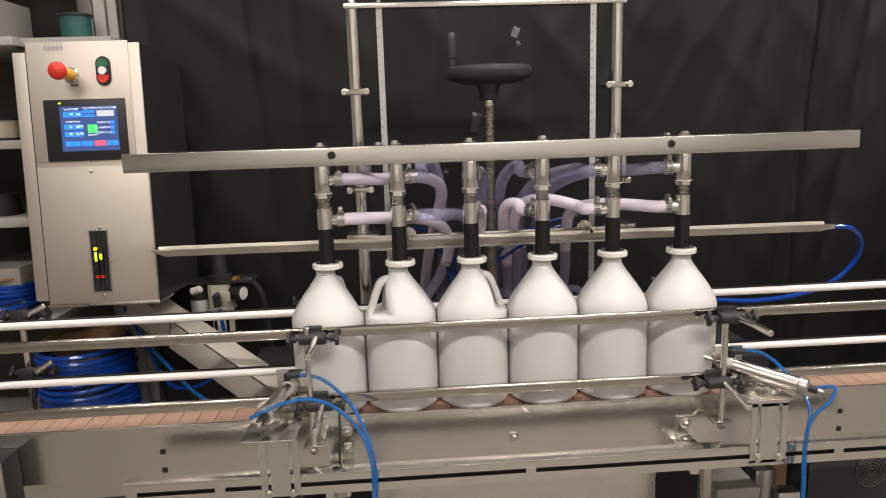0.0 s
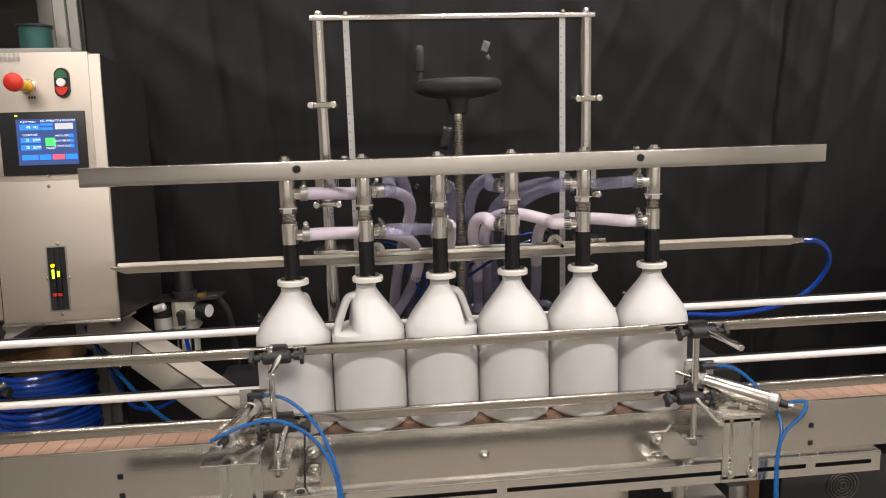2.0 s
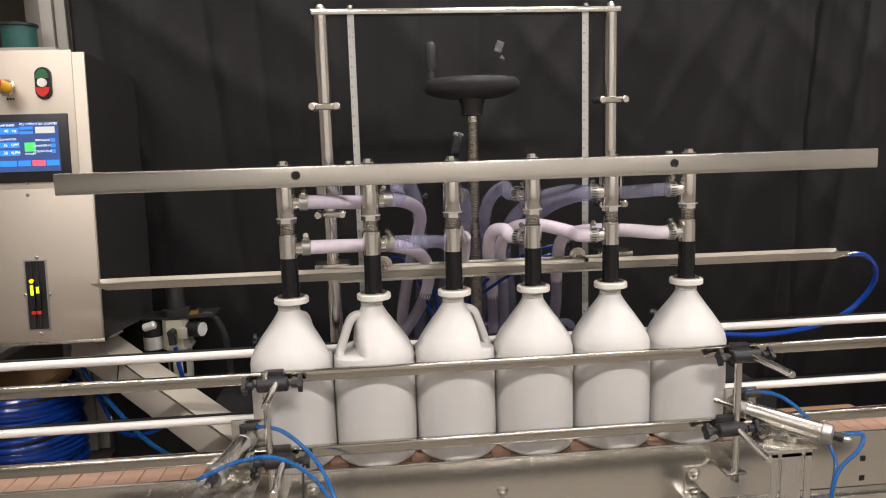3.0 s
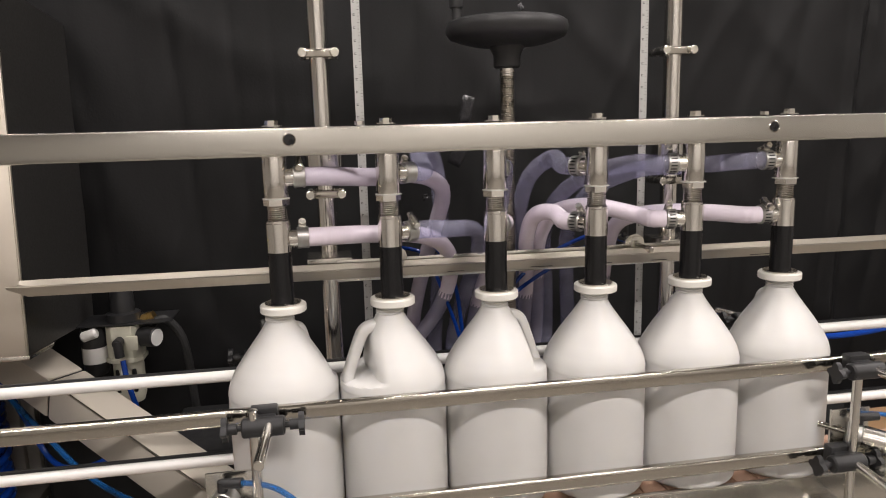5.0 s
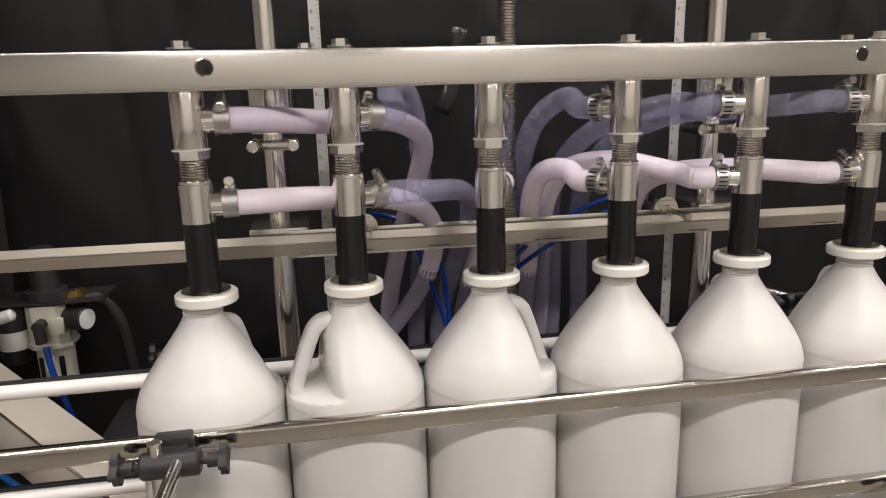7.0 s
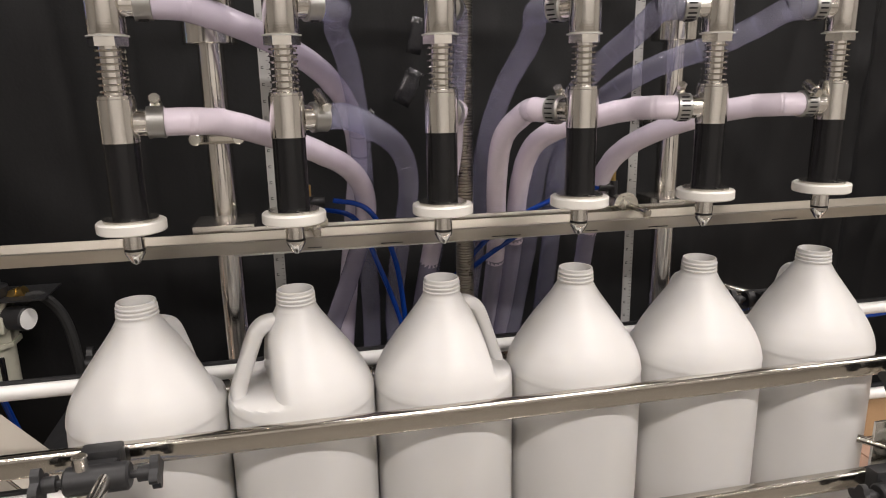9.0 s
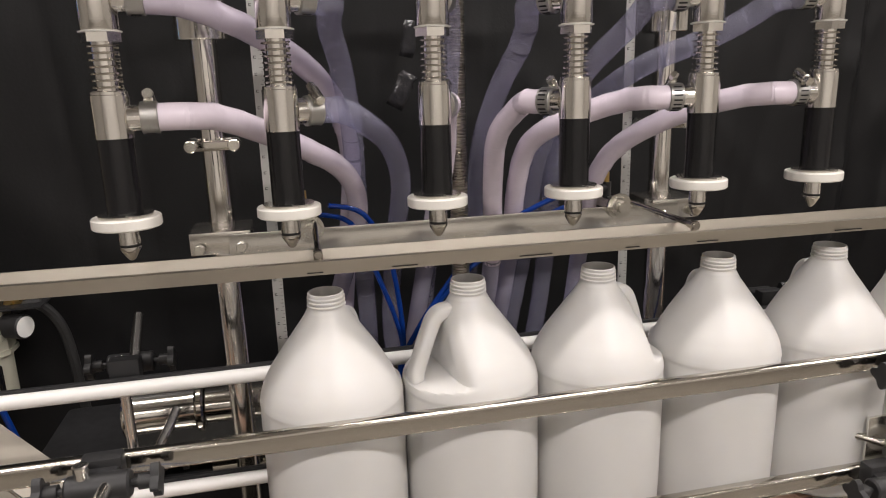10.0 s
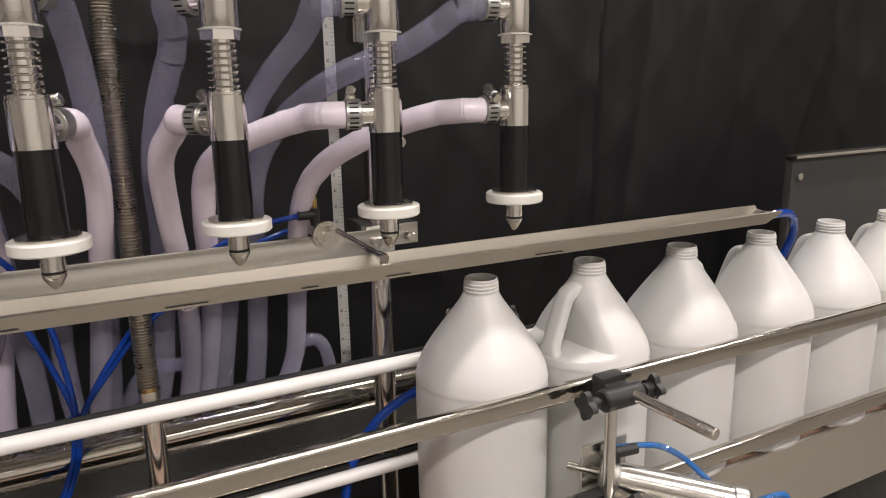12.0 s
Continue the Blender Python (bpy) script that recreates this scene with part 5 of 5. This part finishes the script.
def make_shelf():
    s = empty_thing("storage_shelf", "light grey steel storage shelf crowded with spools and coils", "shelf")
    for x in (-1.205, -1.86):
        for y in (0.50, 0.98) if x < -1.5 else (0.98,):
            part("upright", box(B(), (x, y, 1.0), (0.045, 0.035, 2.0), 0.002), grey_paint, s, "light grey steel upright")
    for z in (0.60, 0.98, 1.265, 1.475, 1.74, 2.02):
        part("shelf_board", box(B(), (-1.53, 0.74, z), (0.66, 0.50, 0.022), 0.002), grey_paint, s, "light grey shelf board")
    part("back_panel", box(B(), (-1.53, 1.0, 1.0), (0.70, 0.004, 2.0)), dark_paint, s)
    return s


make_shelf()


def spool(x, y, z, r, h, mat, label):
    s = empty_thing("cord_spool", label, "spool")
    part("winding", lathe(B(), [(0.0, 0.006), (r * 0.96, 0.006)] + [(r * (0.955 + 0.015 * ((k % 2))), 0.006 + (h - 0.012) * k / 14) for k in range(15)] + [(0.0, h - 0.006)], 36, Vector((x, y, z))), mat, s)
    for zz in (0.0, h - 0.006):
        part("flange", rod(B(), (x, y, z + zz), (x, y, z + zz + 0.006), r * 1.08, n=32), black_plastic, s)
    return s


spool(-1.11, 0.66, 1.752, 0.042, 0.075, green_thread, "spool of dark green cord above the control cabinet")
part("shelf_board", box(B(), (-1.10, 0.68, 1.74), (0.26, 0.30, 0.022), 0.002), grey_paint, bpy.data.objects["storage_shelf"])
for k, (x, z, r) in enumerate(((-1.33, 1.487, 0.05), (-1.45, 1.487, 0.055), (-1.36, 1.277, 0.05))):
    spool(x, 0.62, z, r, 0.06, cream_m if k < 2 else black_rubber, "roll of cream tape on the shelf" if k < 2 else "roll of black hose on the shelf")
for k, (x, z, w, h) in enumerate(((-1.38, 0.992, 0.16, 0.14), (-1.56, 0.992, 0.14, 0.2), (-1.40, 1.752, 0.2, 0.12), (-1.6, 1.752, 0.15, 0.16), (-1.60, 1.277, 0.16, 0.12))):
    c = thing("storage_box", box(B(), (x, 0.68, z + h / 2), (w, 0.26, h), 0.006), dark_fill if k % 2 else grey_paint, "plain storage box on the shelf", "box", "storage boxes")


def tube_coil(x, y, z, r, h, n, label):
    c = empty_thing("tube_coil", label, "tube coil")
    for k in range(n):
        zz = z + 0.012 + (h - 0.024) * k / (n - 1)
        bm, pts = B(), []
        rr = r * (1 + 0.03 * math.sin(k * 2.3))
        for a in range(41):
            an = 2 * math.pi * a / 40
            pts.append((x + rr * math.cos(an), y + rr * math.sin(an), zz + 0.006 * math.sin(an + k)))
        part("winding", tube(bm, pts, 0.0085, 8), blue_hose, c)
    part("core", lathe(B(), [(r * 0.62, 0), (r * 0.62, h + 0.01), (r * 0.9, h + 0.012), (r * 0.9, h + 0.006), (r * 0.6, h + 0.004)], 32, Vector((x, y, z))), card_m, c, "brown cardboard core")
    return c


def make_stand():
    s = empty_thing("work_stand", "light grey steel stand behind the conveyor", "stand")
    part("stand_top", box(B(), (-1.20, 0.66, 0.63), (0.40, 0.36, 0.02), 0.002), dark_paint, s)
    for x in (-1.36, -1.03):
        for y in (0.52, 0.80):
            part("stand_leg", box(B(), (x, y, 0.31), (0.04, 0.04, 0.62), 0.002), grey_paint, s)
    return s


make_stand()
tube_coil(-1.18, 0.62, 0.641, 0.128, 0.25, 14, "coil of blue air tubing on a cardboard core")
tube_coil(-1.37, 0.60, 0.992, 0.08, 0.10, 6, "small coil of blue air tubing on the shelf")


def make_rear_cabinet():
    c = empty_thing("grey_cabinet", "dark grey steel cabinet with a light grey frame", "cabinet")
    part("body", box(B(), (-0.915, 0.98, 1.05), (0.36, 0.46, 2.1), 0.004), dark_paint, c)
    part("door", box(B(), (-0.885, 0.745, 1.95), (0.22, 0.012, 0.56), 0.003), dark_paint, c)
    part("frame_post", box(B(), (-1.068, 0.74, 1.05), (0.032, 0.03, 2.1), 0.003), grey_paint, c, "light grey frame post")
    part("frame_post", box(B(), (-1.036, 0.75, 1.05), (0.028, 0.03, 2.1), 0.003), grey_paint, c)
    return c


make_rear_cabinet()


def make_right_panel():
    p = empty_thing("metal_cover", "grey sheet metal cover standing past the belt", "metal cover")
    part("sheet", box(B(), (1.70, 0.36, 0.625), (0.74, 0.02, 1.25), 0.004), charcoal_m, p)
    part("top_flange", box(B(), (1.70, 0.352, 1.254), (0.75, 0.03, 0.008), 0.002), satin, p)
    part("bolt", rod(B(), (1.35, 0.349, 1.21), (1.35, 0.342, 1.21), 0.008, n=12), zinc, p)
    return p


make_right_panel()


def tape_scrap(x, z, w, h, turn, n, mat=tape_m):
    bm = B()
    rows = []
    for j in range(7):
        rows.append([bm.verts.new(((i / 4 - 0.5) * w * (1 + 0.35 * noise.noise((i, j * 0.9, n))), -0.010 * abs(noise.noise((i * 0.8, j * 0.8, n + 3))), (j / 6 - 0.5) * h)) for i in range(5)])
    for j in range(6):
        for i in range(4):
            bm.faces.new((rows[j][i], rows[j][i + 1], rows[j + 1][i + 1], rows[j + 1][i]))
    place(bm, pose(x, 0.585, z, 0, turn), 0)
    ob = thing("tape_scrap", bm, mat, "torn scrap of shiny tape stuck on the black sheet", "tape scrap", "tape scraps")
    so = ob.modifiers.new("thickness", "SOLIDIFY")
    so.thickness = 0.0006


tape_scrap(0.125, 1.742, 0.020, 0.030, 20, 1, tape_grey)
tape_scrap(0.132, 1.712, 0.010, 0.014, -30, 5, tape_grey)
tape_scrap(0.005, 1.49, 0.026, 0.064, 12, 9)
tape_scrap(-0.012, 1.40, 0.032, 0.068, 28, 13)
tape_scrap(-0.085, 1.352, 0.012, 0.022, 40, 17)
tape_scrap(-0.092, 1.30, 0.016, 0.014, -20, 21)


def make_under():
    b = thing("storage_bin", box(B(), (0.50, -0.02, 0.63), (0.10, 0.10, 0.10), 0.006), grey_paint, "grey steel drawer front under the conveyor", "drawer")
    m = empty_thing("blower", "black blower housing with a ringed grille under the conveyor", "blower")
    part("housing", box(B(), (0.84, 0.0, 0.60), (0.34, 0.1, 0.32), 0.03), black_plastic, m)
    for k in range(5):
        pts = [(0.818 + (0.008 + 0.007 * k) * math.cos(2 * math.pi * a / 32), -0.0525, 0.690 + (0.008 + 0.007 * k) * math.sin(2 * math.pi * a / 32)) for a in range(33)]
        part("grille_ring", tube(B(), pts, 0.0016, 6), dark_paint, m)
    c = thing("carton", box(B(), (0.95, 0.42, 0.35), (0.4, 0.26, 0.7), 0.004), card_m, "brown cardboard carton on the floor", "carton")


make_under()


def make_panel_box():
    b = empty_thing("junction_box", "small dark box with a light steel frame on the conveyor side", "junction box")
    part("case", box(B(), (-1.12, -0.10, 0.78), (0.20, 0.068, 0.19), 0.004), black_plastic, b)
    part("frame", box(B(), (-1.12, -0.136, 0.872), (0.206, 0.006, 0.010), 0.002), steel, b, "light steel frame edge")
    part("frame", box(B(), (-1.022, -0.136, 0.772), (0.010, 0.006, 0.188), 0.002), steel, b)


make_panel_box()
thing("workbench", box(B(), (0.05, 0.42, 0.43), (1.4, 0.3, 0.86), 0.01), dark_fill, "dark machine base cabinet behind the conveyor", "machine base")
drain_tube = air_tube(drain, 0.006, blue_hose, "dark blue drain hose from the tray end", "drain_hose")

# ceiling lamps
for lx, ly, lw in LAMPS:
    l = empty_thing("ceiling_light", "long fluorescent ceiling light in a white tray", "ceiling light", "ceiling lights")
    part("housing", box(B(), (lx, ly, 3.165), (1.3, 0.4, 0.07), 0.004), ceil_m, l)
    part("diffuser", box(B(), (lx, ly, 3.12), (1.2, 0.3, 0.014), 0.002), lamp_glow, l)

# ---- movement ----
JUG_WAY = [(0, 0), (9.2, 0), (9.3, 0.002), (9.4, 0.023), (9.5, 0.051), (9.8, 0.133), (10.0, 0.187), (10.5, 0.320), (11.0, 0.454), (11.5, 0.588), (12.0, 0.722)]
TRAY_WAY = [(0, 0), (9.15, 0), (9.2, -0.006), (9.3, -0.052), (9.4, -0.108), (9.5, -0.122), (12, -0.122)]
TRAY_SKEW = -1.2


def motions():
    for i, j in enumerate(jugs):
        walk(j, [(t, pose(JUG_X[i] + dx, 0, BELT, 0, 0, HANDLE[i])) for t, dx in JUG_WAY])
    walk(belt, [(t, pose(dx, 0, 0)) for t, dx in JUG_WAY])
    walk(head, [(t, pose(0, 0, up)) for t, up in LIFT])
    walk(tray, [(t, pose(0, dy, -0.075 * dy, 0, 0, TRAY_SKEW)) for t, dy in TRAY_WAY])
    walk(drain_tube, [(t, pose(0, dy, -0.075 * dy, 0, 0, TRAY_SKEW)) for t, dy in TRAY_WAY])
    for i, nz in enumerate(nozzles):
        walk(nz, [(t, pose(NOZZLE_X[i], 0, 1.42 + up)) for t, up in LIFT])
        for p in lagging[i]:
            walk(p, [(t, pose(0, 0, -min(up, SPRING))) for t, up in LIFT])
        for k, c in enumerate(coils[i]):
            walk(c, [(t, pose(0, 0, -0.0665 - (0.020 + min(up, SPRING)) * (k + 0.5) / 7, 3, 0, 20)) for t, up in LIFT])
    for seg, rows in hose_rows:
        walk(seg, rows)


motions()
